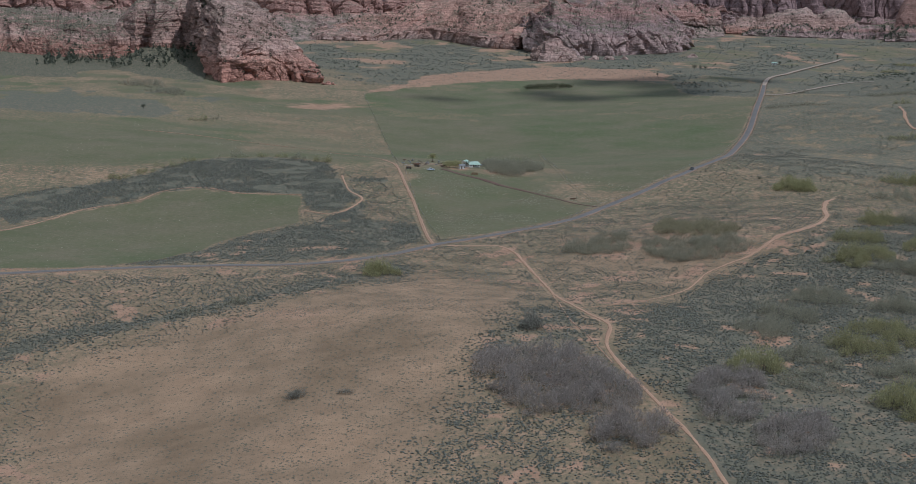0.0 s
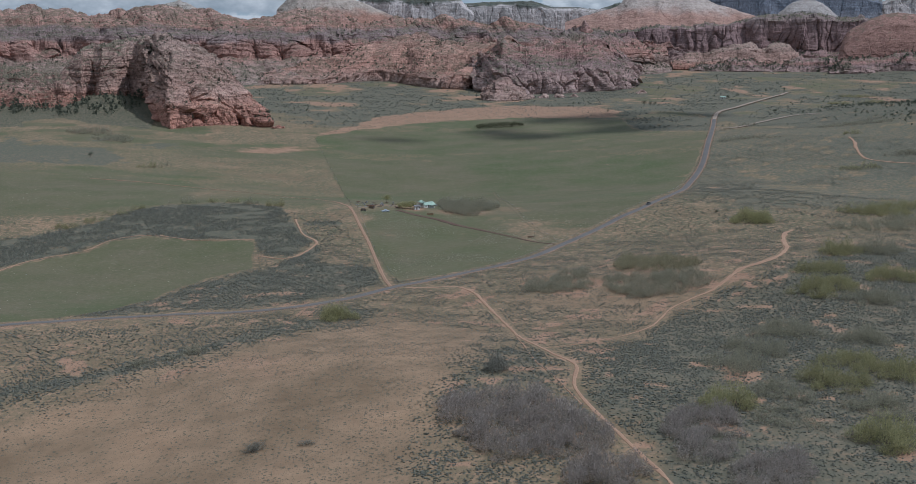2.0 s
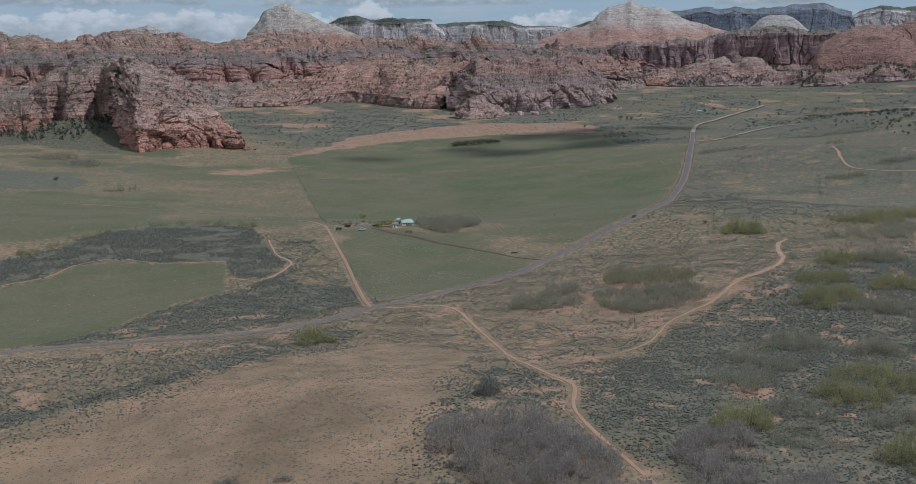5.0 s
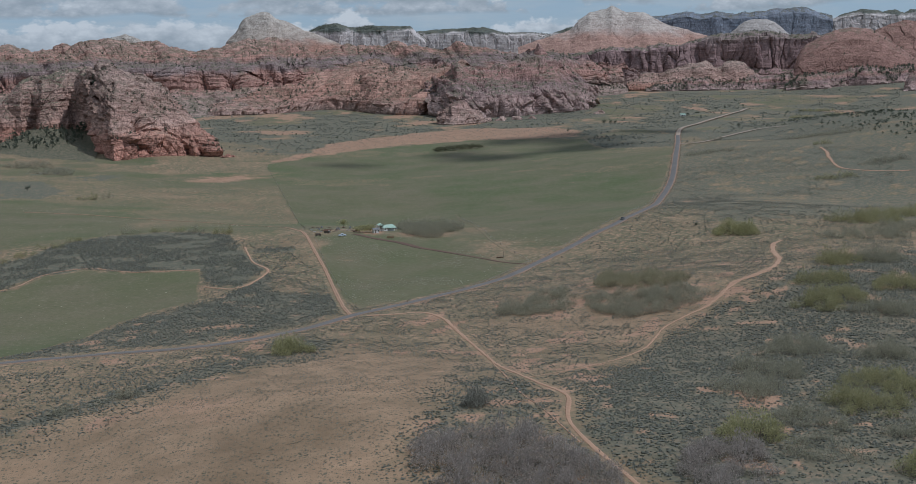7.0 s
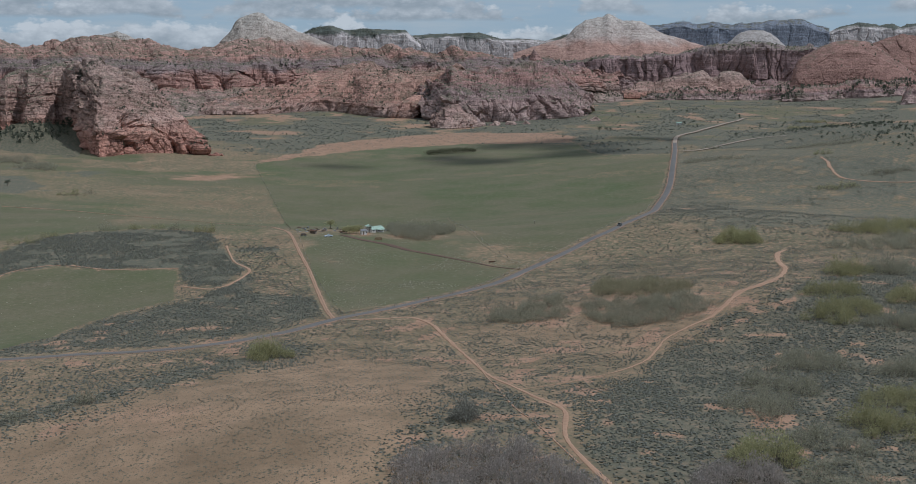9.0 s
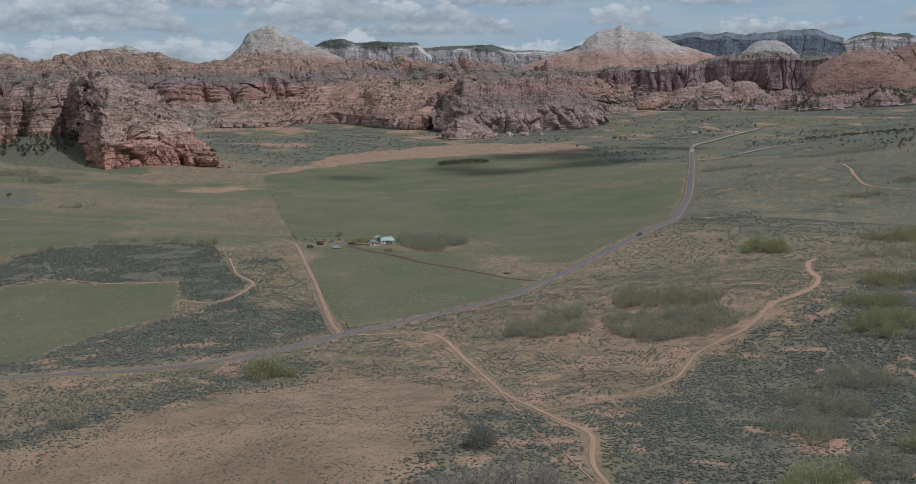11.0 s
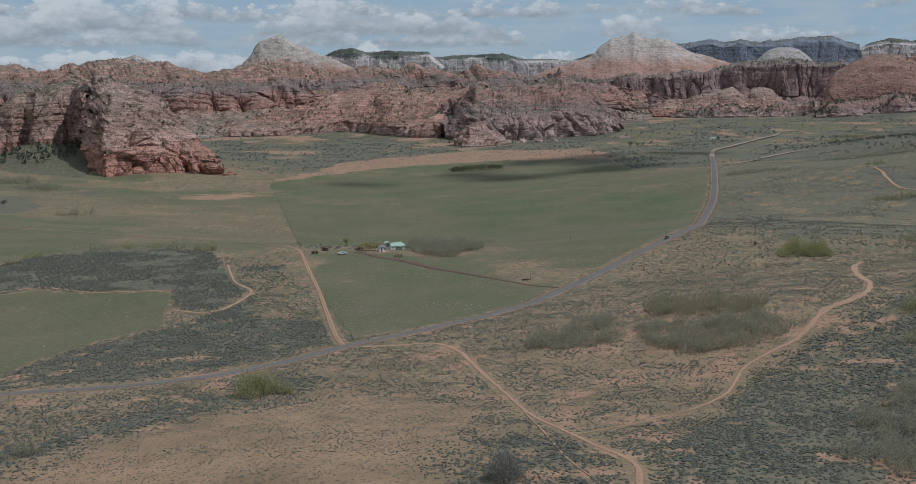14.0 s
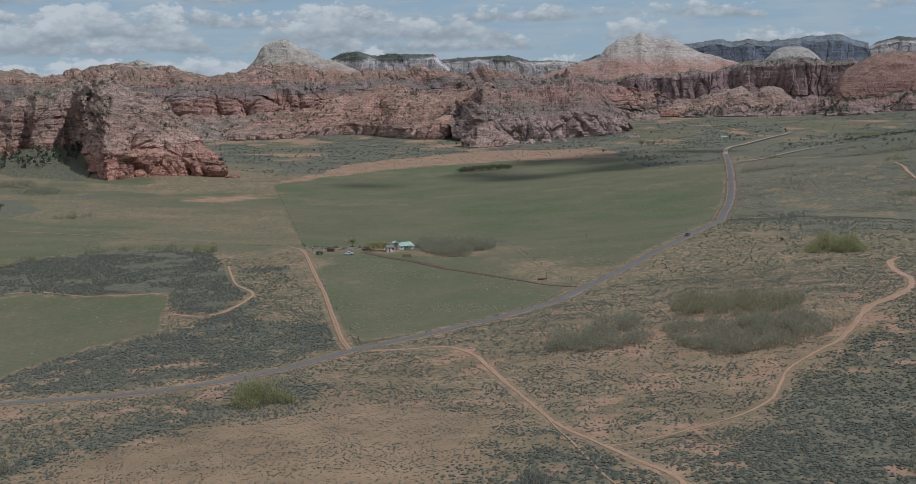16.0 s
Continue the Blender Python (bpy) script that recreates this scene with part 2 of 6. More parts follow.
# ---- materials ----
def node_mat(name, rough=0.9):
    m = bpy.data.materials.new(name)
    m.use_nodes = True
    nt = m.node_tree
    bsdf = nt.nodes["Principled BSDF"]
    bsdf.inputs["Roughness"].default_value = rough
    bsdf.inputs["Specular IOR Level"].default_value = 0.15
    return m, nt.nodes, nt.links, bsdf


def tex_noise(n, l, scale, detail=6, rough=0.6, stretch=None, obj=False):
    tc = n.new("ShaderNodeTexCoord") if obj else n.new("ShaderNodeNewGeometry")
    src = tc.outputs["Object"] if obj else tc.outputs["Position"]
    if stretch:
        mp = n.new("ShaderNodeMapping")
        mp.inputs["Scale"].default_value = stretch
        l.new(src, mp.inputs[0])
        src = mp.outputs[0]
    t = n.new("ShaderNodeTexNoise")
    t.inputs["Scale"].default_value = scale
    t.inputs["Detail"].default_value = detail
    t.inputs["Roughness"].default_value = rough
    l.new(src, t.inputs["Vector"])
    return t.outputs[0]


def ramp_of(n, l, src, stops):
    r = n.new("ShaderNodeValToRGB")
    el = r.color_ramp.elements
    while len(el) < len(stops):
        el.new(0.5)
    for e, (p, c) in zip(el, stops):
        e.position, e.color = p, (*c, 1)
    l.new(src, r.inputs[0])
    return r.outputs[0]


def mix_of(n, l, fac, a, b, kind="MIX"):
    m = n.new("ShaderNodeMixRGB")
    m.blend_type = kind
    for k, v in enumerate((fac, a, b)):
        if hasattr(v, "is_output"):
            l.new(v, m.inputs[k])
        else:
            m.inputs[k].default_value = v if k == 0 else (*v, 1)
    return m.outputs[0]


def math_of(n, l, op, a, b=0.0, clamp=False):
    m = n.new("ShaderNodeMath")
    m.operation, m.use_clamp = op, clamp
    for k, v in enumerate((a, b)):
        if hasattr(v, "is_output"):
            l.new(v, m.inputs[k])
        else:
            m.inputs[k].default_value = v
    return m.outputs[0]


def attr_of(n, name):
    a = n.new("ShaderNodeAttribute")
    a.attribute_name = name
    return a.outputs["Fac"]


def bump_of(n, l, bsdf, height, strength, distance):
    b = n.new("ShaderNodeBump")
    b.inputs["Strength"].default_value, b.inputs["Distance"].default_value = strength, distance
    l.new(height, b.inputs["Height"])
    l.new(b.outputs[0], bsdf.inputs["Normal"])


def ground_material():
    m, n, l, bsdf = node_mat("rangeland", 0.95)
    big, mid, fine = tex_noise(n, l, 0.012, 5), tex_noise(n, l, 0.11, 6, 0.65), tex_noise(n, l, 1.1, 5, 0.7)
    soil = ramp_of(n, l, mid, [(0.3, (0.226, 0.156, 0.099)), (0.7, (0.314, 0.217, 0.139))])
    soil = mix_of(n, l, 1.0, soil, ramp_of(n, l, tex_noise(n, l, 0.021, 4, 0.55), [(0.36, (0.80, 0.80, 0.78)), (0.50, (1.0, 1.0, 1.0)), (0.64, (1.16, 1.13, 1.12))]), "MULTIPLY")
    litter = ramp_of(n, l, fine, [(0.32, (0.086, 0.089, 0.054)), (0.62, (0.150, 0.144, 0.088))])
    spot = tex_noise(n, l, 0.34, 6, 0.68)
    light_soil = mix_of(n, l, ramp_of(n, l, spot, [(0.55, (0, 0, 0)), (0.66, (1, 1, 1))]), soil, (0.335, 0.232, 0.152))
    sage = mix_of(n, l, ramp_of(n, l, spot, [(0.49, (0, 0, 0)), (0.56, (1, 1, 1))]), litter, light_soil)
    grass = ramp_of(n, l, big, [(0.3, (0.094, 0.104, 0.052)), (0.7, (0.136, 0.130, 0.073))])
    worn = tex_noise(n, l, 0.022, 7, 0.68)
    lush = tex_noise(n, l, 0.0045, 3, 0.5)
    grass = mix_of(n, l, ramp_of(n, l, lush, [(0.46, (0, 0, 0)), (0.60, (0.8, 0.8, 0.8))]), grass, (0.082, 0.110, 0.047))
    grass = mix_of(n, l, ramp_of(n, l, worn, [(0.40, (0.05, 0.05, 0.05)), (0.68, (0.75, 0.75, 0.75))]), grass, (0.172, 0.142, 0.098))
    straw = ramp_of(n, l, math_of(n, l, "ADD", math_of(n, l, "MULTIPLY", fine, 0.6), math_of(n, l, "MULTIPLY", mid, 0.4)), [(0.55, (0, 0, 0)), (0.65, (0.45, 0.45, 0.45))])
    grass = mix_of(n, l, straw, grass, (0.23, 0.205, 0.145))
    tuft = tex_noise(n, l, 0.45, 4, 0.75)
    grass = mix_of(n, l, ramp_of(n, l, tuft, [(0.56, (0, 0, 0)), (0.66, (0.6, 0.6, 0.6))]), grass, (0.225, 0.205, 0.150))
    grass = mix_of(n, l, ramp_of(n, l, tuft, [(0.34, (0.5, 0.5, 0.5)), (0.44, (0, 0, 0))]), grass, (0.068, 0.076, 0.033))
    grass = mix_of(n, l, ramp_of(n, l, fine, [(0.45, (0, 0, 0)), (0.8, (0.6, 0.6, 0.6))]), grass, (0.074, 0.082, 0.036))
    # ragged edges between the covers
    frayed = lambda name, amount: ramp_of(n, l, math_of(n, l, "ADD", attr_of(n, name), math_of(n, l, "MULTIPLY", math_of(n, l, "SUBTRACT", mix_of(n, l, 0.5, mid, fine), 0.5), amount)), [(0.38, (0, 0, 0)), (0.62, (1, 1, 1))])
    col = mix_of(n, l, math_of(n, l, "MULTIPLY", attr_of(n, "bare"), 1.0), sage, soil)
    col = mix_of(n, l, math_of(n, l, "MULTIPLY", frayed("green", 0.8), 0.96), col, grass)
    rust = ramp_of(n, l, mid, [(0.3, (0.27, 0.160, 0.106)), (0.7, (0.41, 0.255, 0.172))])
    col = mix_of(n, l, math_of(n, l, "MULTIPLY", frayed("rust", 1.0), 0.85), col, rust)
    deep = ramp_of(n, l, mix_of(n, l, 0.5, fine, spot), [(0.36, (0.078, 0.083, 0.064)), (0.52, (0.126, 0.127, 0.096)), (0.62, (0.22, 0.165, 0.112))])
    col = mix_of(n, l, math_of(n, l, "MULTIPLY", frayed("brush", 0.9), 0.85), col, deep)
    # tufts too small to stand as plants of their own
    geo = n.new("ShaderNodeNewGeometry")
    for scale, size, amount, tint in ((0.62, 0.34, 0.75, (0.095, 0.096, 0.070)), (1.5, 0.36, 0.6, (0.115, 0.106, 0.076))):
        vor = n.new("ShaderNodeTexVoronoi")
        vor.inputs["Scale"].default_value = scale
        l.new(geo.outputs["Position"], vor.inputs["Vector"])
        pick = n.new("ShaderNodeSeparateColor")
        l.new(vor.outputs["Color"], pick.inputs[0])
        few = math_of(n, l, "GREATER_THAN", math_of(n, l, "ADD", pick.outputs[0], math_of(n, l, "MULTIPLY", mid, 0.5)), 0.72)
        dot = ramp_of(n, l, vor.outputs["Distance"], [(size * 0.7, (1, 1, 1)), (size, (0, 0, 0))])
        open_soil = math_of(n, l, "SUBTRACT", 1.0, math_of(n, l, "MULTIPLY", attr_of(n, "green"), 0.85))
        col = mix_of(n, l, math_of(n, l, "MULTIPLY", math_of(n, l, "MULTIPLY", dot, few), math_of(n, l, "MULTIPLY", open_soil, amount)), col, tint)
    l.new(col, bsdf.inputs["Base Color"])
    bump_of(n, l, bsdf, mix_of(n, l, 0.5, mid, fine), 0.5, 0.35)
    return m


def rock_material(name, layers, veg=0.5, crack=1.0, band=0.75):
    """Sandstone: level beds tilted a little, weather streaks, dark joints, scrub on the flatter ledges."""
    m, n, l, bsdf = node_mat(name, 0.92)
    geo = n.new("ShaderNodeNewGeometry")
    sep = n.new("ShaderNodeSeparateXYZ")
    l.new(geo.outputs["Position"], sep.inputs[0])
    warp = tex_noise(n, l, 0.012, 5, 0.6)
    h = math_of(n, l, "ADD", math_of(n, l, "MULTIPLY", attr_of(n, "rise"), 1.0), math_of(n, l, "MULTIPLY", math_of(n, l, "SUBTRACT", warp, 0.5), 0.36))
    # every layer shifted slightly to blue: distance haze put into the rock colour
    col = ramp_of(n, l, h, [(p, (r * 0.98, g * 0.985, b * 1.065)) for p, (r, g, b) in layers])
    bed = tex_noise(n, l, 1.0, 4, 0.6, (0.008, 0.008, 0.33))
    col = mix_of(n, l, band, col, ramp_of(n, l, bed, [(0.3, (0.62, 0.60, 0.60)), (0.5, (1, 1, 1)), (0.7, (1.16, 1.18, 1.2))]), "MULTIPLY")
    patchy = tex_noise(n, l, 1.0, 6, 0.7, (0.035, 0.035, 0.05))
    col = mix_of(n, l, 0.7, col, ramp_of(n, l, patchy, [(0.34, (0.60, 0.57, 0.56)), (0.52, (1, 1, 1)), (0.75, (1.18, 1.16, 1.14))]), "MULTIPLY")
    # level bedding seams and leaning joints, thin broken lines
    seams = []
    for turn, stretch, size, width, dark in (((0, 0.06, 0), (0.016, 0.016, 0.17), 1.0, 0.024, 0.34), ((0, 0.12, 0.3), (0.035, 0.035, 0.42), 1.0, 0.035, 0.18), ((0, 0.45, 0.4), (0.09, 0.05, 0.03), 1.0, 0.014, 0.26)):
        mp = n.new("ShaderNodeMapping")
        mp.vector_type = "TEXTURE"
        mp.inputs["Rotation"].default_value = turn
        mp.inputs["Scale"].default_value = tuple(1 / v for v in stretch)
        l.new(geo.outputs["Position"], mp.inputs[0])
        t = n.new("ShaderNodeTexNoise")
        t.inputs["Scale"].default_value, t.inputs["Detail"].default_value, t.inputs["Roughness"].default_value = size, 3, 0.5
        l.new(mp.outputs[0], t.inputs["Vector"])
        away = math_of(n, l, "ABSOLUTE", math_of(n, l, "SUBTRACT", t.outputs[0], 0.5))
        line = ramp_of(n, l, away, [(width * 0.3, (1, 1, 1)), (width, (0, 0, 0))])
        seams.append(line)
        col = mix_of(n, l, math_of(n, l, "MULTIPLY", line, dark * crack), col, (0.075, 0.05, 0.042))
    fine = tex_noise(n, l, 0.35, 8, 0.72)
    col = mix_of(n, l, 0.8, col, ramp_of(n, l, fine, [(0.36, (0.68, 0.67, 0.67)), (0.5, (1.0, 1.0, 1.0)), (0.66, (1.22, 1.21, 1.20))]), "MULTIPLY")
    gritty = tex_noise(n, l, 0.13, 5, 0.6)
    col = mix_of(n, l, 0.6, col, ramp_of(n, l, gritty, [(0.40, (0.74, 0.73, 0.73)), (0.52, (1, 1, 1)), (0.65, (1.15, 1.15, 1.15))]), "MULTIPLY")
    nz = n.new("ShaderNodeSeparateXYZ")
    l.new(geo.outputs["Normal"], nz.inputs[0])
    patch = tex_noise(n, l, 0.055, 6, 0.7)
    flat = math_of(n, l, "ADD", nz.outputs[2], math_of(n, l, "MULTIPLY", math_of(n, l, "SUBTRACT", patch, 0.5), 1.5))
    flat = ramp_of(n, l, flat, [(0.98 - 0.30 * veg, (0, 0, 0)), (1.0 - 0.14 * veg, (1, 1, 1))])
    grown = ramp_of(n, l, math_of(n, l, "ADD", math_of(n, l, "MULTIPLY", attr_of(n, "scrub"), 0.5), math_of(n, l, "MULTIPLY", math_of(n, l, "SUBTRACT", patch, 0.5), 1.3)), [(0.30, (0, 0, 0)), (0.58, (1, 1, 1))])
    flat = math_of(n, l, "MAXIMUM", flat, grown)
    scrub = ramp_of(n, l, fine, [(0.35, (0.060, 0.064, 0.044)), (0.5, (0.125, 0.122, 0.084)), (0.66, (0.24, 0.185, 0.135))])
    col = mix_of(n, l, math_of(n, l, "MULTIPLY", flat, 0.9 * min(1, 2 * veg)), col, scrub)
    l.new(col, bsdf.inputs["Base Color"])
    cut = math_of(n, l, "MAXIMUM", seams[0], seams[2])
    bump_of(n, l, bsdf, math_of(n, l, "SUBTRACT", mix_of(n, l, 0.5, fine, bed), math_of(n, l, "MULTIPLY", cut, 0.5 * crack)), 1.0, 3.0)
    return m


def dirt_material(name, a, b, fray=0.6, ruts=0.8):
    """Beaten earth whose margins break up into the ground beside it."""
    m, n, l, bsdf = node_mat(name, 0.95)
    fine, wide = tex_noise(n, l, 0.8, 6, 0.7), tex_noise(n, l, 0.10, 4)
    col = mix_of(n, l, 0.5, ramp_of(n, l, fine, [(0.3, a), (0.7, b)]), ramp_of(n, l, wide, [(0.35, a), (0.65, b)]))
    l.new(col, bsdf.inputs["Base Color"])
    bump_of(n, l, bsdf, fine, 0.4, 0.1)
    crown = ramp_of(n, l, attr_of(n, "across"), [(0.05, (0.72, 0.74, 0.72)), (0.30, (1.06, 1.05, 1.04)), (0.6, (0.9, 0.9, 0.9))])
    col = mix_of(n, l, ruts, col, crown, "MULTIPLY")
    l.new(col, bsdf.inputs["Base Color"])
    ragged = math_of(n, l, "ADD", attr_of(n, "across"), math_of(n, l, "MULTIPLY", math_of(n, l, "SUBTRACT", mix_of(n, l, 0.5, fine, wide), 0.5), 2.2 * fray))
    gone = ramp_of(n, l, ragged, [(0.55, (0, 0, 0)), (0.95, (1, 1, 1))])
    clear = n.new("ShaderNodeBsdfTransparent")
    both = n.new("ShaderNodeMixShader")
    l.new(gone, both.inputs[0])
    l.new(bsdf.outputs[0], both.inputs[1])
    l.new(clear.outputs[0], both.inputs[2])
    l.new(both.outputs[0], n["Material Output"].inputs[0])
    return m


def gravel_material(name, a, b, scale=0.7, rough=0.95):
    m, n, l, bsdf = node_mat(name, rough)
    fine, wide = tex_noise(n, l, scale, 6, 0.7), tex_noise(n, l, scale * 0.09, 4)
    col = mix_of(n, l, 0.4, ramp_of(n, l, fine, [(0.3, a), (0.7, b)]), ramp_of(n, l, wide, [(0.35, a), (0.65, b)]))
    l.new(col, bsdf.inputs["Base Color"])
    bump_of(n, l, bsdf, fine, 0.4, 0.1)
    return m


RED = [(0.0, (0.46, 0.235, 0.165)), (0.22, (0.49, 0.270, 0.192)), (0.36, (0.52, 0.350, 0.270)), (0.48, (0.40, 0.258, 0.196)), (0.70, (0.41, 0.278, 0.215)), (0.95, (0.45, 0.325, 0.255))]
BANDED = [(0.0, (0.38, 0.285, 0.225)), (0.22, (0.37, 0.262, 0.205)), (0.30, (0.43, 0.250, 0.190)), (0.48, (0.40, 0.235, 0.180)), (0.55, (0.27, 0.200, 0.175)), (0.66, (0.27, 0.205, 0.180)), (0.74, (0.43, 0.250, 0.185)), (0.95, (0.45, 0.295, 0.225))]
PEAK = [(0.0, (0.40, 0.25, 0.190)), (0.56, (0.42, 0.265, 0.200)), (0.68, (0.48, 0.405, 0.335)), (1.0, (0.52, 0.475, 0.40))]
DUSKY = [(0.0, (0.44, 0.325, 0.275)), (0.30, (0.40, 0.280, 0.234)), (0.50, (0.29, 0.205, 0.180)), (0.72, (0.39, 0.228, 0.180)), (1.0, (0.38, 0.262, 0.220))]
PALE = [(0.0, (0.36, 0.20, 0.145)), (0.50, (0.37, 0.215, 0.155)), (0.62, (0.45, 0.385, 0.31)), (1.0, (0.49, 0.45, 0.375))]
# dusky red-brown cliff rock, with its standing shade darkened into the colour
WALL = [(0.0, (0.36, 0.235, 0.200)), (0.4, (0.28, 0.190, 0.172)), (0.75, (0.33, 0.230, 0.208)), (1.0, (0.29, 0.23, 0.20))]
MESA = [(0.0, (0.44, 0.37, 0.33)), (0.4, (0.53, 0.47, 0.42)), (0.84, (0.58, 0.53, 0.48)), (0.90, (0.12, 0.13, 0.105)), (1.0, (0.10, 0.115, 0.095))]
# far wooded mesa: distance haze put into the rock colour as grey-blue
HAZE_BLUE = [(0.0, (0.40, 0.39, 0.38)), (0.45, (0.38, 0.375, 0.38)), (0.58, (0.25, 0.27, 0.30)), (1.0, (0.20, 0.225, 0.25))]
MAT_GROUND = ground_material()
MAT_RED = rock_material("red_sandstone", RED, 0.25, 1.0, 0.5)
MAT_SLICK = rock_material("smooth_slickrock", [(0.0, (0.29, 0.168, 0.130)), (0.5, (0.32, 0.190, 0.145)), (1.0, (0.35, 0.215, 0.165))], 0.3, 0.5, 0.4)
MAT_ALCOVE = rock_material("alcove_sandstone", RED, 1.0, 0.8, 0.5)
MAT_DUSKY = rock_material("dusky_sandstone", DUSKY, 0.45, 0.55, 0.6)
MAT_CANYON = rock_material("banded_sandstone", BANDED, 0.38, 0.6, 0.8)
MAT_SLABS = rock_material("orange_slickrock", [(0.0, (0.40, 0.285, 0.225)), (0.3, (0.44, 0.255, 0.185)), (0.7, (0.47, 0.285, 0.205)), (1.0, (0.42, 0.27, 0.20))], 0.3, 0.7, 0.9)
MAT_PEAK = rock_material("peak_sandstone", PEAK, 0.12, 0.25, 0.35)
MAT_PALE = rock_material("pale_sandstone", PALE, 0.12, 0.3, 0.3)
MAT_WALL = rock_material("shade_darkened_wall_sandstone", WALL, 0.5, 0.3, 0.5)
MAT_MESA = rock_material("pale_mesa_rock", MESA, 0.25, 0.1, 0.4)
MAT_BLUE = rock_material("hazed_mesa_rock", HAZE_BLUE, 0.4, 0.15, 0.5)
MAT_TURF = rock_material("dry_turf", [(0.0, (0.150, 0.142, 0.085)), (0.5, (0.135, 0.130, 0.080)), (1.0, (0.170, 0.150, 0.095))], 1.0, 0.1, 0.2)
MAT_PALECRAG = rock_material("pale_crag_sandstone", [(0.0, (0.46, 0.33, 0.26)), (0.5, (0.44, 0.30, 0.235)), (1.0, (0.38, 0.25, 0.20))], 0.2, 1.0, 0.6)
MAT_CREAM = rock_material("cream_slickrock", [(0.0, (0.37, 0.335, 0.295)), (1.0, (0.43, 0.395, 0.345))], 0.1, 0.2, 0.3)
MAT_ROAD = gravel_material("worn_asphalt", (0.116, 0.109, 0.103), (0.164, 0.154, 0.145), 0.5, 0.9)
MAT_SHOULDER = dirt_material("gravel_shoulder", (0.23, 0.15, 0.105), (0.36, 0.245, 0.172), 0.9)
MAT_SIDEROAD = dirt_material("pale_gravel", (0.27, 0.212, 0.168), (0.38, 0.305, 0.245), 0.4, 0.3)
MAT_DIRT = dirt_material("red_dirt", (0.30, 0.184, 0.122), (0.44, 0.285, 0.194), 1.3, 0.15)
MAT_RUTTED = dirt_material("rutted_red_dirt", (0.28, 0.175, 0.118), (0.41, 0.268, 0.184), 1.0)
MAT_DARKDIRT = dirt_material("damp_dirt", (0.10, 0.062, 0.050), (0.17, 0.11, 0.085), 0.7)

# ---- ground, one sheet to the horizon ----
_ang = np.concatenate([np.arange(-180, -26, 7.0), np.arange(-26, 27, 0.15), np.arange(27, 180, 7.0)])
_rad = np.concatenate([[0, 60, 120, 170], 200 * np.exp(np.arange(0, math.log(4000 / 200), 0.0105)), [4200, 4500, 4900, 5600, 7000]])
_a, _r = np.meshgrid(np.radians(_ang), _rad)
GX, GY = (_r * np.sin(_a)).ravel(), (_r * np.cos(_a)).ravel()


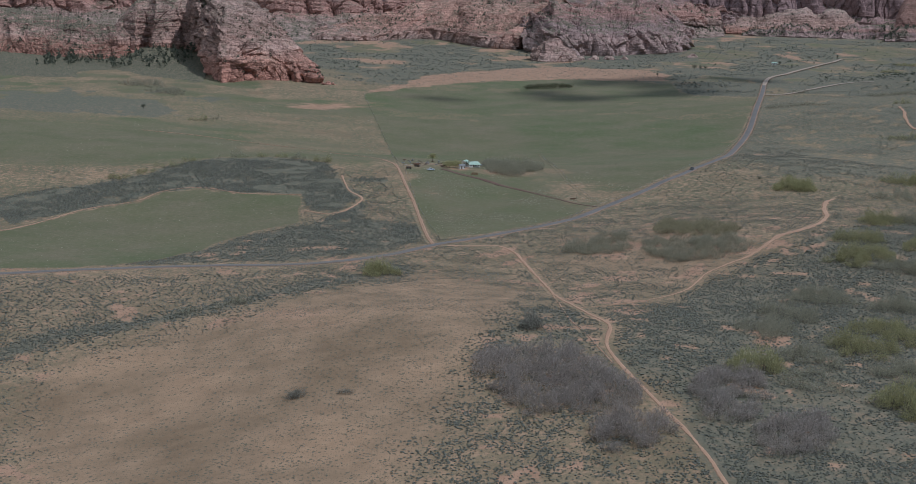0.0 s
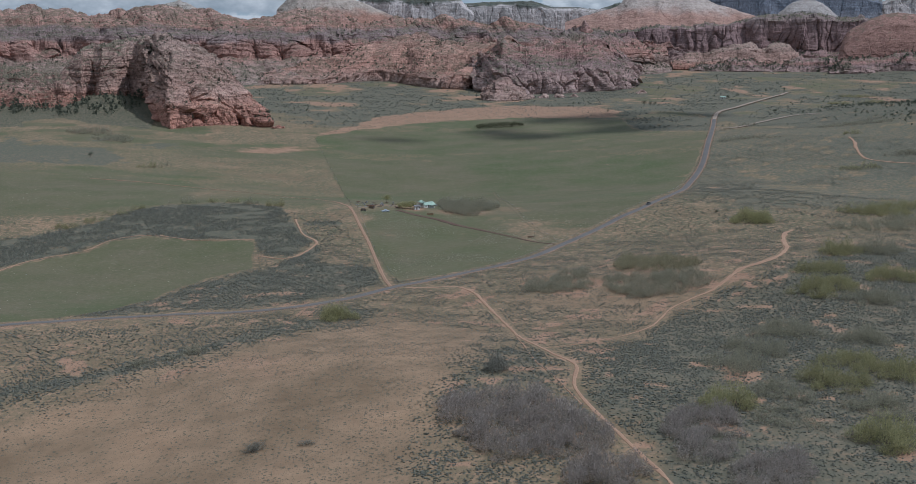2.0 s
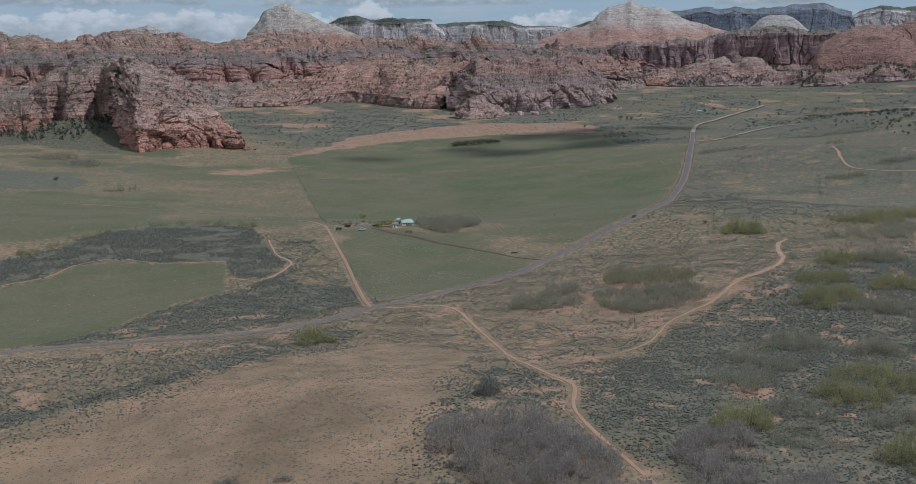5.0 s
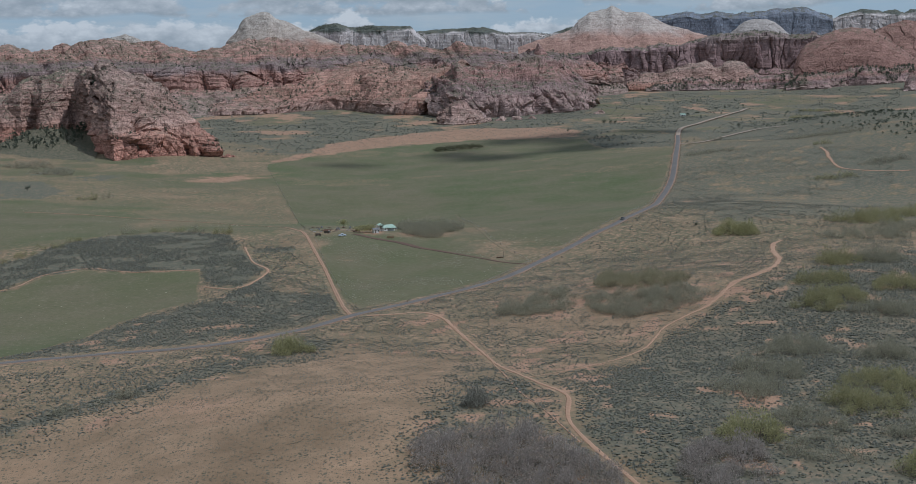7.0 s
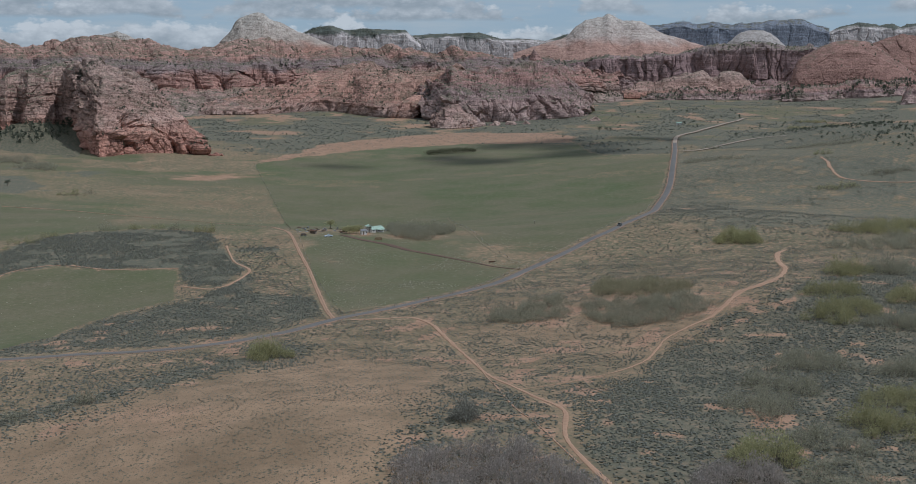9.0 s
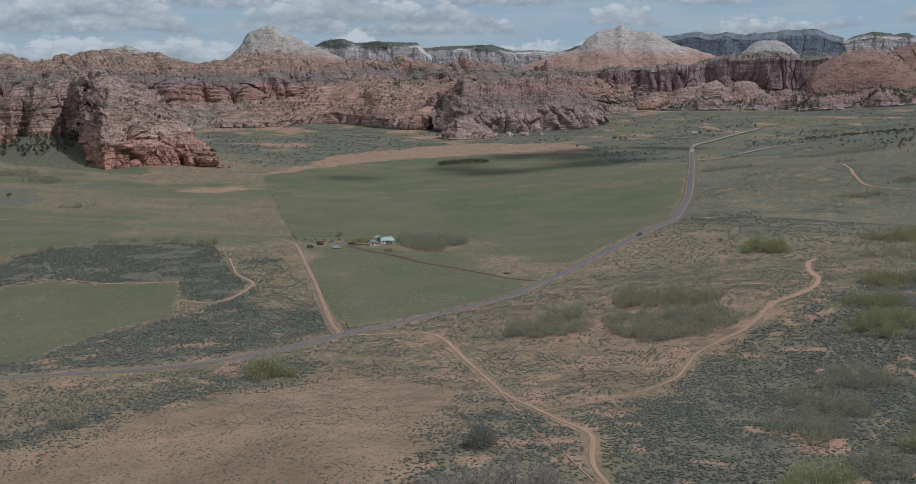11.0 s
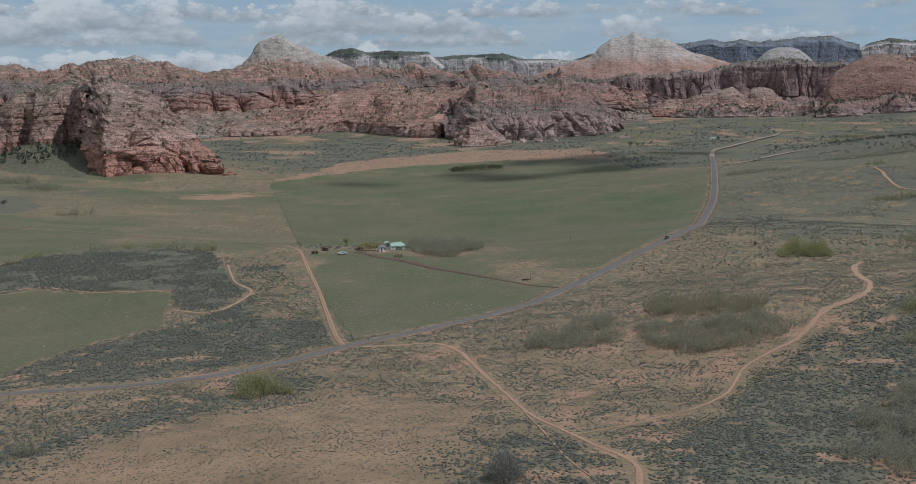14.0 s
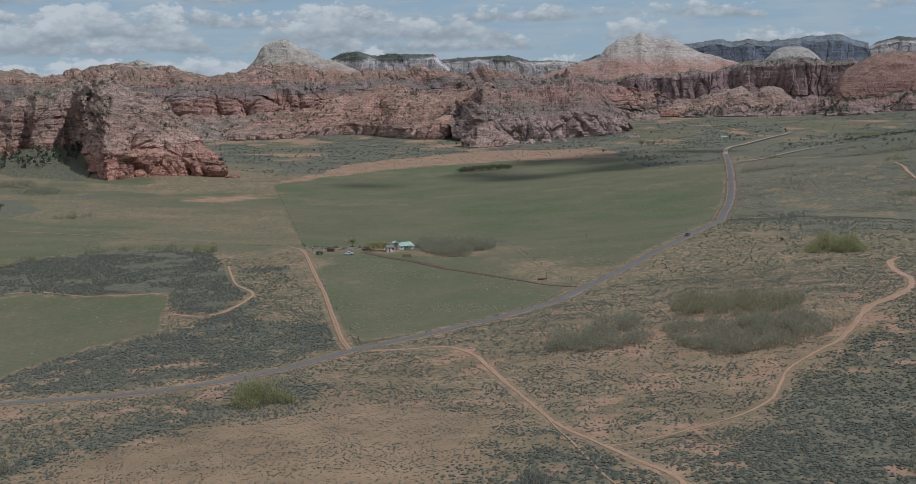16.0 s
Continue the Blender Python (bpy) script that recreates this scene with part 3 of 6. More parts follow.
def covers(x, y):
    """How much of each cover there is at a place: green grass, bare soil, rust soil, close brush."""
    w = fbm(x / 34, y / 34, 4, 11) - 0.5
    w2 = (fbm(x / 9, y / 9, 3, 23) - 0.5) * sstep(215, 240, y)
    long = fbm(x / 150, y / 95, 5, 29, 0.6) - 0.5
    edge = lambda poly, soft, wob=10.0: sstep(soft, -soft, poly_dist(x, y, poly) + wob * w + 0.3 * wob * w2)
    meadow, field, pasture = edge(MEADOW, 2.5, 8), edge(FIELD, 3, 2), edge(WEST_PASTURE, 6, 12)
    green = np.maximum.reduce([meadow * (1 - 0.2 * fbm(x / 14, y / 14, 3, 3)), field * (0.97 - 0.45 * sstep(0.02, 0.2, long + 0.4 * w)), pasture * (0.50 + 0.9 * long)])
    # the near end of the field is thin and trampled
    thin = sstep(930, 840, y + 0.5 * (x - 40)) * sstep(0.58, 0.44, fbm(x / 26, y / 26, 3, 37)) + 0.5 * sstep(960, 900, y)
    green = green * (1 - 0.36 * np.clip(thin, 0, 1) * field)
    strip = sstep(1390, 1440, y + 30 * w - 0.35 * (x + 200)) * sstep(1640, 1570, y + 30 * w) * sstep(-50, -80, x) * 0.9
    east_grass = 0.42 * sstep(230, 330, x - 0.1 * (y - 900)) * sstep(820, 980, y) * sstep(1560, 1400, y) * sstep(-0.12, 0.1, long)
    low_pasture = 0.54 * sstep(-10, -45, x) * sstep(885, 925, y + 20 * w) * sstep(1130, 1060, y) * (0.85 + 1.2 * long) + 0.5 * sstep(-120, -170, x) * sstep(830, 900, y) * sstep(1250, 1150, y)
    green = np.maximum.reduce([green, np.clip(low_pasture, 0, 0.8), strip * sstep(-0.12, 0.05, long + 0.05), east_grass, (0.50 + 0.5 * long) * sstep(-15, -40, x) * sstep(835, 880, y + 14 * w) * sstep(1560, 1500, y)])
    green = green * (1 - edge(MOUND, 4, 9) * (1 - meadow))
    bare_spot = edge(BARE, 12, 30)
    patchy = sstep(0.04, 0.16, 0.45 * w + 0.8 * w2)
    bare = 0.15 + 0.80 * bare_spot + 0.45 * patchy
    east_bare = sstep(18, -18, np.hypot(x - 122, (y - 585) * 0.75) - 52 + 50 * w)
    east_bare = east_bare * (1 - 0.9 * edge(EAST_BRUSH, 5, 8))
    bare = np.maximum(bare, 0.8 * east_bare)
    dry_east = sstep(150, 260, x) * sstep(740, 840, y) * sstep(1600, 1450, y)
    bare = np.clip(bare - 0.10 * dry_east, 0, 1)
    rust = np.maximum.reduce([edge(PINK, 10, 30) * 0.95, 0.52 * bare_spot * sstep(-0.14, 0.24, long),
                              0.78 * np.exp(-(((x + 120) / 85) ** 2 + ((y - 1420 - 0.7 * (x + 120)) / 52) ** 2)) * (0.9 + 1.2 * w), 0.7 * np.exp(-(((x - 710) / 60) ** 2 + ((y - 2880) / 90) ** 2)) * (0.8 + 1.6 * w),
                              0.60 * np.exp(-(((x - 268) / 34) ** 2 + ((y - 1010) / 60) ** 2)) * (1 - field),
                              0.8 * east_bare * sstep(-0.01, 0.10, w2 + 0.4 * w),
                              0.62 * np.exp(-(((x - 58) / 36) ** 2 + ((y - 880) / 28) ** 2)), 0.75 * np.exp(-(((x - 28) / 17) ** 2 + ((y - 905) / 42) ** 2)) * (0.9 + 1.6 * w2), 0.5 * np.exp(-(((x - 4) / 20) ** 2 + ((y - 915) / 36) ** 2)),
                              0.8 * sstep(0.14, 0.24, 0.35 * w + w2) * sstep(900, 600, y) * (1 - field) * sstep(200, 230, y) * (1 - 0.85 * bare_spot)])
    mound = edge(MOUND, 4, 9)
    thin_sage = edge(THIN_SAGE, 4, 8)
    swale = np.exp(-((line_dist(x, y, SWALE)[0] + 6 * w2) / 11) ** 2)
    brush = np.maximum.reduce([mound, 0.42 * edge(VERGE, 8, 14), 0.95 * swale, 0.9 * edge(EAST_BRUSH, 8, 20), 0.8 * edge(SOUTH_BRUSH, 6, 16) * (0.45 + 0.55 * sstep(330, 420, y)), 0.85 * edge(WEST_SAGE, 5, 12) * (1 - 0.72 * thin_sage), 0.95 * edge(CORNER_SAGE, 8, 20), 0.9 * edge(PASTURE_SAGE, 6, 20),
                               sstep(1600, 1690, y + 60 * w + 0.55 * np.minimum(0, x)) * (1 - edge(PINK, 10, 30)) * (0.8 + 0.2 * sstep(-0.2, 0.02, long)),
                               0.9 * sstep(400, 460, x - 0.2 * (y - 1500)) * sstep(1480, 1560, y), 0.75 * sstep(330, 420, x - 0.2 * (y - 1000)) * sstep(900, 1050, y) * sstep(0.10, -0.10, long), 0.56 * dry_east,
                               0.75 * sstep(-170, -240, x) * sstep(1500, 1420, y) * sstep(1180, 1240, y) * sstep(-0.05, 0.1, w)])
    spread, wet = fbm(x / 80, y / 150, 4, 171, 0.6), fbm(x / 110, y / 190, 4, 173, 0.6)
    valley = sstep(1640, 1800, y) * (1 - edge(PINK, 10, 30)) * (1 - field)
    brush = brush * (1 - 0.7 * valley * sstep(0.56, 0.68, spread)) * (1 - 0.6 * valley * sstep(0.55, 0.66, wet))
    rust = np.maximum(rust, 0.72 * valley * sstep(0.60, 0.72, spread))
    green = np.maximum(green, 0.58 * valley * sstep(0.54, 0.68, wet))
    brush = brush * (1 - field) * (1 - meadow) * (1 - 0.9 * east_bare) * (1 - 0.55 * sstep(0.16, 0.28, w2 + 0.4 * w))
    return green, np.clip(bare * (1 - 0.75 * brush), 0, 1), rust * (1 - meadow) * (1 - 0.25 * brush), brush


def make_ground():
    z = lie(GX, GY)
    me = mesh_of("ground", np.c_[GX, GY, z], grid_faces(len(_rad), len(_ang), True), MAT_GROUND)
    for key, values in zip(("green", "bare", "rust", "brush"), covers(GX, GY)):
        if key == "brush":  # nearer than this the plants themselves stand on the soil
            values = values * (0.66 + 0.34 * sstep(600, 850, GY))
        if key == "bare":
            values = values + 0.45 * (1 - sstep(480, 780, GY)) * (1 - values)
        give(me, key, values)
    tagged(new("ground", me), "rolling rangeland of red soil, sagebrush and green pasture", "ground", kind="structure")


make_ground()


# ---- roads and tracks ----
def ribbon(name, line, width, material, label, category, lift=0.12, wobble=0.0, step=3.0, cross=7, kind="structure", ruts=0.0):
    """A strip that follows the lie of the land, a little crowned, with uneven edges."""
    p = smooth_line(line, step)
    d = np.gradient(p, axis=0)
    d /= np.linalg.norm(d, axis=1)[:, None]
    side = np.c_[d[:, 1], -d[:, 0]]
    s = np.arange(len(p)) * step
    wide = np.atleast_1d(width).astype(float)
    half = 0.5 * np.interp(np.linspace(0, 1, len(p)), np.linspace(0, 1, len(wide)), wide)
    left = half * (1 + wobble * (2 * fbm(s / 9, s * 0 + 3.3, 3, 41) - 1))
    right = half * (1 + wobble * (2 * fbm(s / 9, s * 0 + 8.1, 3, 43) - 1))
    rows = []
    for k in range(cross):
        f = 2 * k / (cross - 1) - 1
        off = np.where(f < 0, f * left, f * right)
        q = p + side * off[:, None]
        z = lie(q[:, 0], q[:, 1]) + lift * (1 - 0.55 * f * f) + 0.0011 * np.maximum(0, q[:, 1] - 900) - (0.28 if abs(f) == 1 else 0) - ruts * (abs(abs(f) - 0.5) < 0.2)
        rows.append(np.c_[q, z])
    v = np.stack(rows, 1).reshape(-1, 3)
    me = mesh_of(name, v, grid_faces(len(p), cross)[:, ::-1], material)
    give(me, "across", np.tile(np.abs(np.linspace(-1, 1, cross)), len(p)))
    return tagged(new(name, me), label, category, kind=kind)


ribbon("road_shoulder", ROAD, 10.0, MAT_SHOULDER, "pale gravel shoulder along the paved road", "shoulder", 0.16, 0.22)
ribbon("road", ROAD[:-5], 6.2, MAT_ROAD, "grey worn asphalt two-lane road", "road", 0.32, 0.03)
ribbon("gravel_road", ROAD[-6:], 8.0, MAT_SIDEROAD, "pale gravel road running on up the valley", "road", 0.4, 0.12)
ribbon("side_road", BRANCH, 8.0, MAT_SIDEROAD, "pale gravel side road through the sagebrush", "road", 0.4, 0.15)
ribbon("west_track", WEST_TRACK, 3.0, MAT_RUTTED, "reddish dirt track along the pasture fence", "track", 0.16, 0.25)
ribbon("dirt_trail", TRAIL, (3.8, 2.5, 2.0, 1.8, 1.8, 2.1, 1.8, 1.9, 1.8, 1.8), MAT_DIRT, "reddish dirt trail winding through sagebrush", "trail", 0.14, 0.6)
ribbon("east_trail", EAST_TRAIL, (1.0, 1.2, 1.4, 1.7, 2.4, 4.0, 4.8, 4.4, 3.8, 4.4, 3.6), MAT_DIRT, "reddish dirt trail, narrow at first, then broad and washed out", "trail", 0.14, 0.75)
ribbon("hill_path", HILL_PATH, 2.2, MAT_DIRT, "narrow dirt path beside the brushy mound", "path", 0.25, 0.5)
ribbon("edge_path", EDGE_PATH, 1.8, MAT_DIRT, "narrow dirt path round the green meadow", "path", 0.25, 0.6)
ribbon("side_trail", SIDE_TRAIL, 4.0, MAT_DIRT, "pale dirt trail over the dry rise", "trail", 0.12, 0.6)
ribbon("foot_path", FOOTWAY, 0.7, MAT_DIRT, "faint foot path cutting the trail's corner", "path", 0.17, 0.8)
ribbon("ranch_drive", DRIVE, (5.5, 6.5, 6.5, 5.0, 3.6, 2.4, 2.0), MAT_DARKDIRT, "dark damp dirt drive to the ranch", "drive", 0.25, 0.3)


# ---- sandstone ----
def cells(x, y, seed=0):
    """Cellular noise: two random numbers for each cell, how near its edge is, and the way to its middle."""
    i, j = np.floor(x).astype(np.int64), np.floor(y).astype(np.int64)
    f1, f2 = np.full(x.shape, 9.0), np.full(x.shape, 9.0)
    own, dx, dy = np.zeros(x.shape), np.zeros(x.shape), np.zeros(x.shape)
    for di in (-1, 0, 1):
        for dj in (-1, 0, 1):
            px, py = i + di + _hash(i + di, j + dj, seed), j + dj + _hash(i + di, j + dj, seed + 1)
            d = np.hypot(px - x, py - y)
            closer = d < f1
            f2 = np.where(closer, f1, np.minimum(f2, d))
            own = np.where(closer, _hash(i + di, j + dj, seed + 2), own)
            dx, dy = np.where(closer, x - px, dx), np.where(closer, y - py, dy)
            f1 = np.where(closer, d, f1)
    return own, f2 - f1, f1, dx, dy


def facets(s, w, wide, high, seed):
    """Broken rock: each block a tilted plane of its own, with steps between. Heights in units of the block's width."""
    own, edge, f1, dx, dy = cells(s / wide, w / high, seed)
    return (own - 0.5) * 0.30 + dx * ((own * 7.3) % 1 - 0.5) * 0.75 + dy * ((own * 3.7) % 1 - 0.65) * 0.45 - 0.10 * f1 * f1, edge


# outlines from the foot (0, 0) to the crest (1, 1): share of the way back, share of the height
BUTTE = [(0, 0), (0.05, 0.21), (0.13, 0.30), (0.20, 0.44), (0.38, 0.60), (0.62, 0.79), (0.84, 0.93), (1, 1)]
STEEP = [(0, 0), (0.12, 0.34), (0.35, 0.76), (0.65, 0.94), (1, 1)]
GRASSY = [(0, 0), (0.35, 0.20), (0.7, 0.58), (1, 1)]
TIERED = [(0, 0), (0.25, 0.11), (0.42, 0.25), (0.445, 0.42), (0.465, 0.56), (0.58, 0.63), (0.60, 0.69), (0.72, 0.76), (0.76, 0.83), (0.90, 0.91), (1, 1)]
SLABBY = [(0, 0), (0.05, 0.20), (0.12, 0.28), (0.28, 0.37), (0.55, 0.62), (0.8, 0.84), (1, 1)]
RIDGED = [(0, 0), (0.04, 0.22), (0.09, 0.38), (0.20, 0.46), (0.42, 0.60), (0.65, 0.80), (0.85, 0.93), (1, 1)]
KNOBBY = [(0, 0), (0.2, 0.42), (0.5, 0.8), (0.8, 0.95), (1, 1)]
ROUND = [(0, 0), (0.3, 0.24), (0.58, 0.52), (0.8, 0.80), (0.92, 0.94), (1, 1)]
SHEER = [(0, 0), (0.30, 0.16), (0.40, 0.50), (0.48, 0.90), (0.75, 0.97), (1, 1)]
SMOOTH = [(0, 0), (0.05, 0.18), (0.22, 0.48), (0.5, 0.78), (0.78, 0.94), (1, 1)]
PERCHES = {}


def massif(name, columns, material, label, category, outline, pieces, seed=0, grain=1.0, ledge=1.0, joints=1.0, rubble=1.0, bed=7.0, jag=4.0, lean=0.0, pitch=1.45, aspect=1.0, spurs=1.0, pillars=0.0):
    """A rock mass over columns of (foot x, foot y, crest x, crest y, crest height): bedded ledges, rounded blocks, clefts, a broken crest and a back slope."""
    c = np.array(columns, float)
    run = np.r_[0, np.cumsum(0.5 * np.hypot(np.diff(c[:, 0]), np.diff(c[:, 1])) + 0.5 * np.hypot(np.diff(c[:, 2]), np.diff(c[:, 3])))]
    tall, back = c[:, 4].max(), np.hypot(c[:, 2] - c[:, 0], c[:, 3] - c[:, 1]).mean()
    mesh = pitch * 0.00044 * (c[:, 1].mean() - 200)
    n = int(run[-1] / mesh)
    s = np.linspace(0, run[-1], n)
    soft = np.hanning(max(5, int(10 * grain / mesh)))
    soft /= soft.sum()
    pad = len(soft)
    C = np.stack([np.convolve(np.pad(np.interp(s, run, c[:, k]), pad, mode="reflect", reflect_type="odd"), soft, "same")[pad:-pad] for k in range(5)], 1)
    C[:, 4] += jag * (2.6 * fbm(s / (30 * grain), s * 0 + seed, 5, seed + 2, 0.62) - 1.3)
    oh, oz = np.array(outline, float).T
    step = np.r_[0, np.cumsum(np.hypot(np.diff(oz) * tall, 0.3 * np.diff(oh) * back))]
    m = int(step[-1] / mesh)
    v = np.linspace(0, step[-1], m)
    h, p = np.interp(v, step, oh), np.interp(v, step, oz)
    S, V = np.meshgrid(s, v)
    # the bands of the face wander in height along it
    sway = (fbm(S / (90 * grain), V / (160 * grain), 3, seed + 6) - 0.5) * 0.14 * np.sin(np.pi * np.clip(p, 0, 1))[:, None]
    P = np.interp(np.interp(h, oh, oh)[:, None] + sway, oh, oz)
    H = np.repeat(h[:, None], n, 1)
    foot_z = lie(C[:, 0], C[:, 1])
    X = C[:, 0] + H * (C[:, 2] - C[:, 0])
    Y = C[:, 1] + H * (C[:, 3] - C[:, 1])
    Z = foot_z + P * (C[:, 4] - foot_z) - 4.0 * (np.arange(m) == 0)[:, None]
    du = np.stack([np.gradient(q, axis=1) for q in (X, Y, Z)], -1)
    dv = np.stack([np.gradient(q, axis=0) for q in (X, Y, Z)], -1)
    N = np.cross(du, dv)
    N /= np.linalg.norm(N, axis=-1, keepdims=True) + 1e-9
    N *= np.sign(N[..., 2:].mean() or 1) if abs(N[..., 2].mean()) > 0.05 else 1
    W = np.cumsum(np.linalg.norm(dv, axis=-1), axis=0)
    steep = sstep(0.85, 0.45, np.abs(N[..., 2]))
    warp, warp2 = fbm(S / 30, W / 30, 3, seed + 10) - 0.5, fbm(S / 85, W / 85, 3, seed + 12) - 0.5
    lean_s = S + lean * W
    # spurs and gullies, then tilted blocks of three sizes with clefts between the largest
    spur = 1 - np.abs(2 * fbm((lean_s + 40 * warp2) / (105 * grain), W / (230 * grain), 3, seed + 16, 0.45) - 1)
    D = spurs * grain * 30 * (spur - 0.62)
    b1, e1 = facets(lean_s + 34 * warp2 + 12 * warp, W + 40 * warp2, 36 * grain, 36 * grain * aspect, seed + 20)
    b2, e2 = facets(lean_s + 12 * warp, W + 10 * warp, 14 * grain, 14 * grain * aspect, seed + 24)
    b3, e3 = facets(lean_s + 5 * warp, W + 5 * warp, 5.5 * grain, 5.0 * grain * aspect, seed + 28)
    cleft = sstep(0.09, 0.0, e1) * (0.2 + 0.8 * steep) * sstep(0.40, 0.62, fbm(S / 60, W / 60, 2, seed + 14))
    D += joints * grain * (36 * 0.55 * b1 * (0.4 + 0.6 * steep) - 4 * cleft + 14 * 0.55 * b2 * (0.5 + 0.5 * steep) - 1.0 * sstep(0.12, 0.0, e2) * steep)
    if pillars:
        # upright buttresses on the steep parts, rounded, with sharp gaps
        gap = np.abs(2 * fbm((lean_s + 16 * warp) / pillars, W / (5 * pillars), 2, seed + 18, 0.4) - 1)
        D += pillars * 0.42 * (np.minimum(1, 2.2 * gap) ** 0.6 - 0.6) * steep * sstep(0.75, 0.35, P)
    D += rubble * grain * 5.5 * 0.45 * b3 * (0.5 + 0.5 * steep)
    # beds: hard ones stand proud with rounded edges, soft ones are cut back
    for size, reach in ((bed, 1.0), (bed * 0.37, 0.45)):
        level = (Z + 7 * warp + 14 * warp2 + 0.02 * S) / size
        k = np.floor(level).astype(np.int64)
        f = level - k
        hard = _hash(k, k * 0 + 5, seed + 31)
        broken = 0.5 + 0.9 * fbm(S / (22 * grain), k * 3.7, 2, seed + 33)
        D += ledge * reach * size * 0.42 * (hard - 0.35) * sstep(0.0, 0.22, f) * sstep(1.0, 0.70, f) * broken * (0.3 + 0.7 * steep)
    D += rubble * (fbm(S / 10, W / 8, 4, seed + 40, 0.6) - 0.5) * 3.5
    D *= sstep(0, 0.05, P + 0.02)
    X, Y, Z = X + N[..., 0] * D, Y + N[..., 1] * D, Z + N[..., 2] * D
    # the back slope
    rows = [(X, Y, Z)]
    gone = max(60.0, 0.6 * back)
    ux, uy = C[:, 2] - C[:, 0], C[:, 3] - C[:, 1]
    length = np.hypot(ux, uy) + 1e-6
    for far, low in ((0.12, 0.02), (0.4, 0.14), (0.8, 0.55), (1.1, 1.0)):
        bx, by = X[-1] + ux / length * gone * far, np.minimum(4960, Y[-1] + uy / length * gone * far)
        bz = Z[-1] + (lie(bx, by) - 6 - Z[-1]) * low + 3 * (fbm(bx / 20, by / 20, 3, seed + 50) - 0.5) * (far < 1)
        rows.append((bx[None], by[None], bz[None]))
    X, Y, Z = (np.vstack([r[k] for r in rows]) for k in range(3))
    total = X.shape[0]
    flip = np.cross(np.array([*(C[n // 2, 2:4] - C[n // 2, :2]), 0.0]), np.array([*(C[-1, 2:4] - C[0, 2:4]), 0.0]))[2] > 0
    faces = grid_faces(total, n)
    faces = faces if not flip else faces[:, ::-1]
    P_all = np.vstack([P, np.ones((4, n))])
    flat = np.vstack([1 - steep, np.ones((4, n))])
    scrub = np.clip(flat * (0.5 + 1.2 * (fbm(X / 40, Y / 40, 3, seed + 60) - 0.4)), 0, 1)
    rise = np.clip((Z - foot_z) / (tall - foot_z.mean()), 0, 1.2)
    gz = np.gradient(Z, axis=0) / (np.hypot(np.gradient(X, axis=0), np.gradient(Y, axis=0)) + 0.3)
    PERCHES[name] = tuple(q.ravel() for q in (X, Y, Z, np.abs(gz), P_all, scrub))
    top = tagged(new(name), label, category)
    level = P_all.ravel()[faces].mean(1)
    for (piece, low), high in zip(pieces, [q for _, q in pieces[1:]] + [9.0]):
        own = faces[(level >= low) & (level < high)]
        used, index = np.unique(own, return_inverse=True)
        me = mesh_of(piece, np.c_[X.ravel(), Y.ravel(), Z.ravel()][used], index.reshape(own.shape), material, False)
        give(me, "rise", rise.ravel()[used])
        give(me, "scrub", scrub.ravel()[used])
        ob = new(piece, me)
        ob.parent = top
    return top


FACE = (("foot_cliff", -1.0), ("upper_slope", 0.45))
WALLS = (("talus_slope", -1.0), ("cliff_face", 0.25), ("rim", 0.72))
CAPPED = (("lower_slope", -1.0), ("summit", 0.6))
massif("sandstone_butte", [(-300, 1800, -368, 1960, 97), (-276, 1695, -330, 1900, 102), (-262, 1622, -300, 1865, 106), (-243, 1566, -276, 1850, 108), (-228, 1592, -246, 1830, 101), (-208, 1622, -221, 1800, 88),
                           (-188, 1634, -203, 1770, 72), (-172, 1640, -187, 1740, 53), (-158, 1642, -169, 1712, 38), (-142, 1642, -152, 1690, 23), (-130, 1648, -136, 1678, 12)],
       MAT_RED, "red sandstone butte with cracked and ledged faces", "butte", BUTTE, FACE, 3, 0.85, 1.0, 1.15, 1.0, 7.5, 3.0, 0.25, spurs=0.6, pillars=36)
massif("alcove_wall", [(-605, 1850, -648, 1990, 72), (-529, 1830, -565, 1960, 63), (-475, 1800, -507, 1930, 62), (-442, 1790, -471, 1900, 56), (-419, 1790, -440, 1860, 55), (-406, 1800, -426, 1860, 73),
                       (-395, 1800, -413, 1865, 86), (-401, 1828, -409, 1885, 93), (-388, 1834, -398, 1890, 95), (-375, 1812, -384, 1880, 97), (-355, 1812, -368, 1890, 101), (-343, 1825, -354, 1895, 103),
                       (-349, 1842, -351, 1902, 103), (-334, 1845, -338, 1905, 104), (-322, 1825, -329, 1900, 106), (-296, 1840, -303, 1900, 104)],
       MAT_ALCOVE, "red cliff with dark alcoves above a grassy slope", "cliff", STEEP, (("cliff_face", -1.0), ("rim", 0.8)), 8, 0.7, 0.9, 0.7, 0.9, 8.0, 3.0, aspect=1.8, spurs=0.2)
massif("grassy_slope", [(-498, 1540, -616, 1890, 14), (-406, 1545, -478, 1820, 12), (-364, 1530, -430, 1812, 11), (-328, 1520, -397, 1830, 25), (-302, 1522, -368, 1845, 31), (-279, 1530, -346, 1910, 30), (-264, 1560, -300, 1860, 28)],
       MAT_TURF, "grassy slope of sand and scrub below the alcove cliff", "slope", GRASSY, (("turf", -1.0),), 9, 1.5, 0.05, 0.10, 0.25, 9.0, 1.5, pitch=3.0, spurs=0.05)
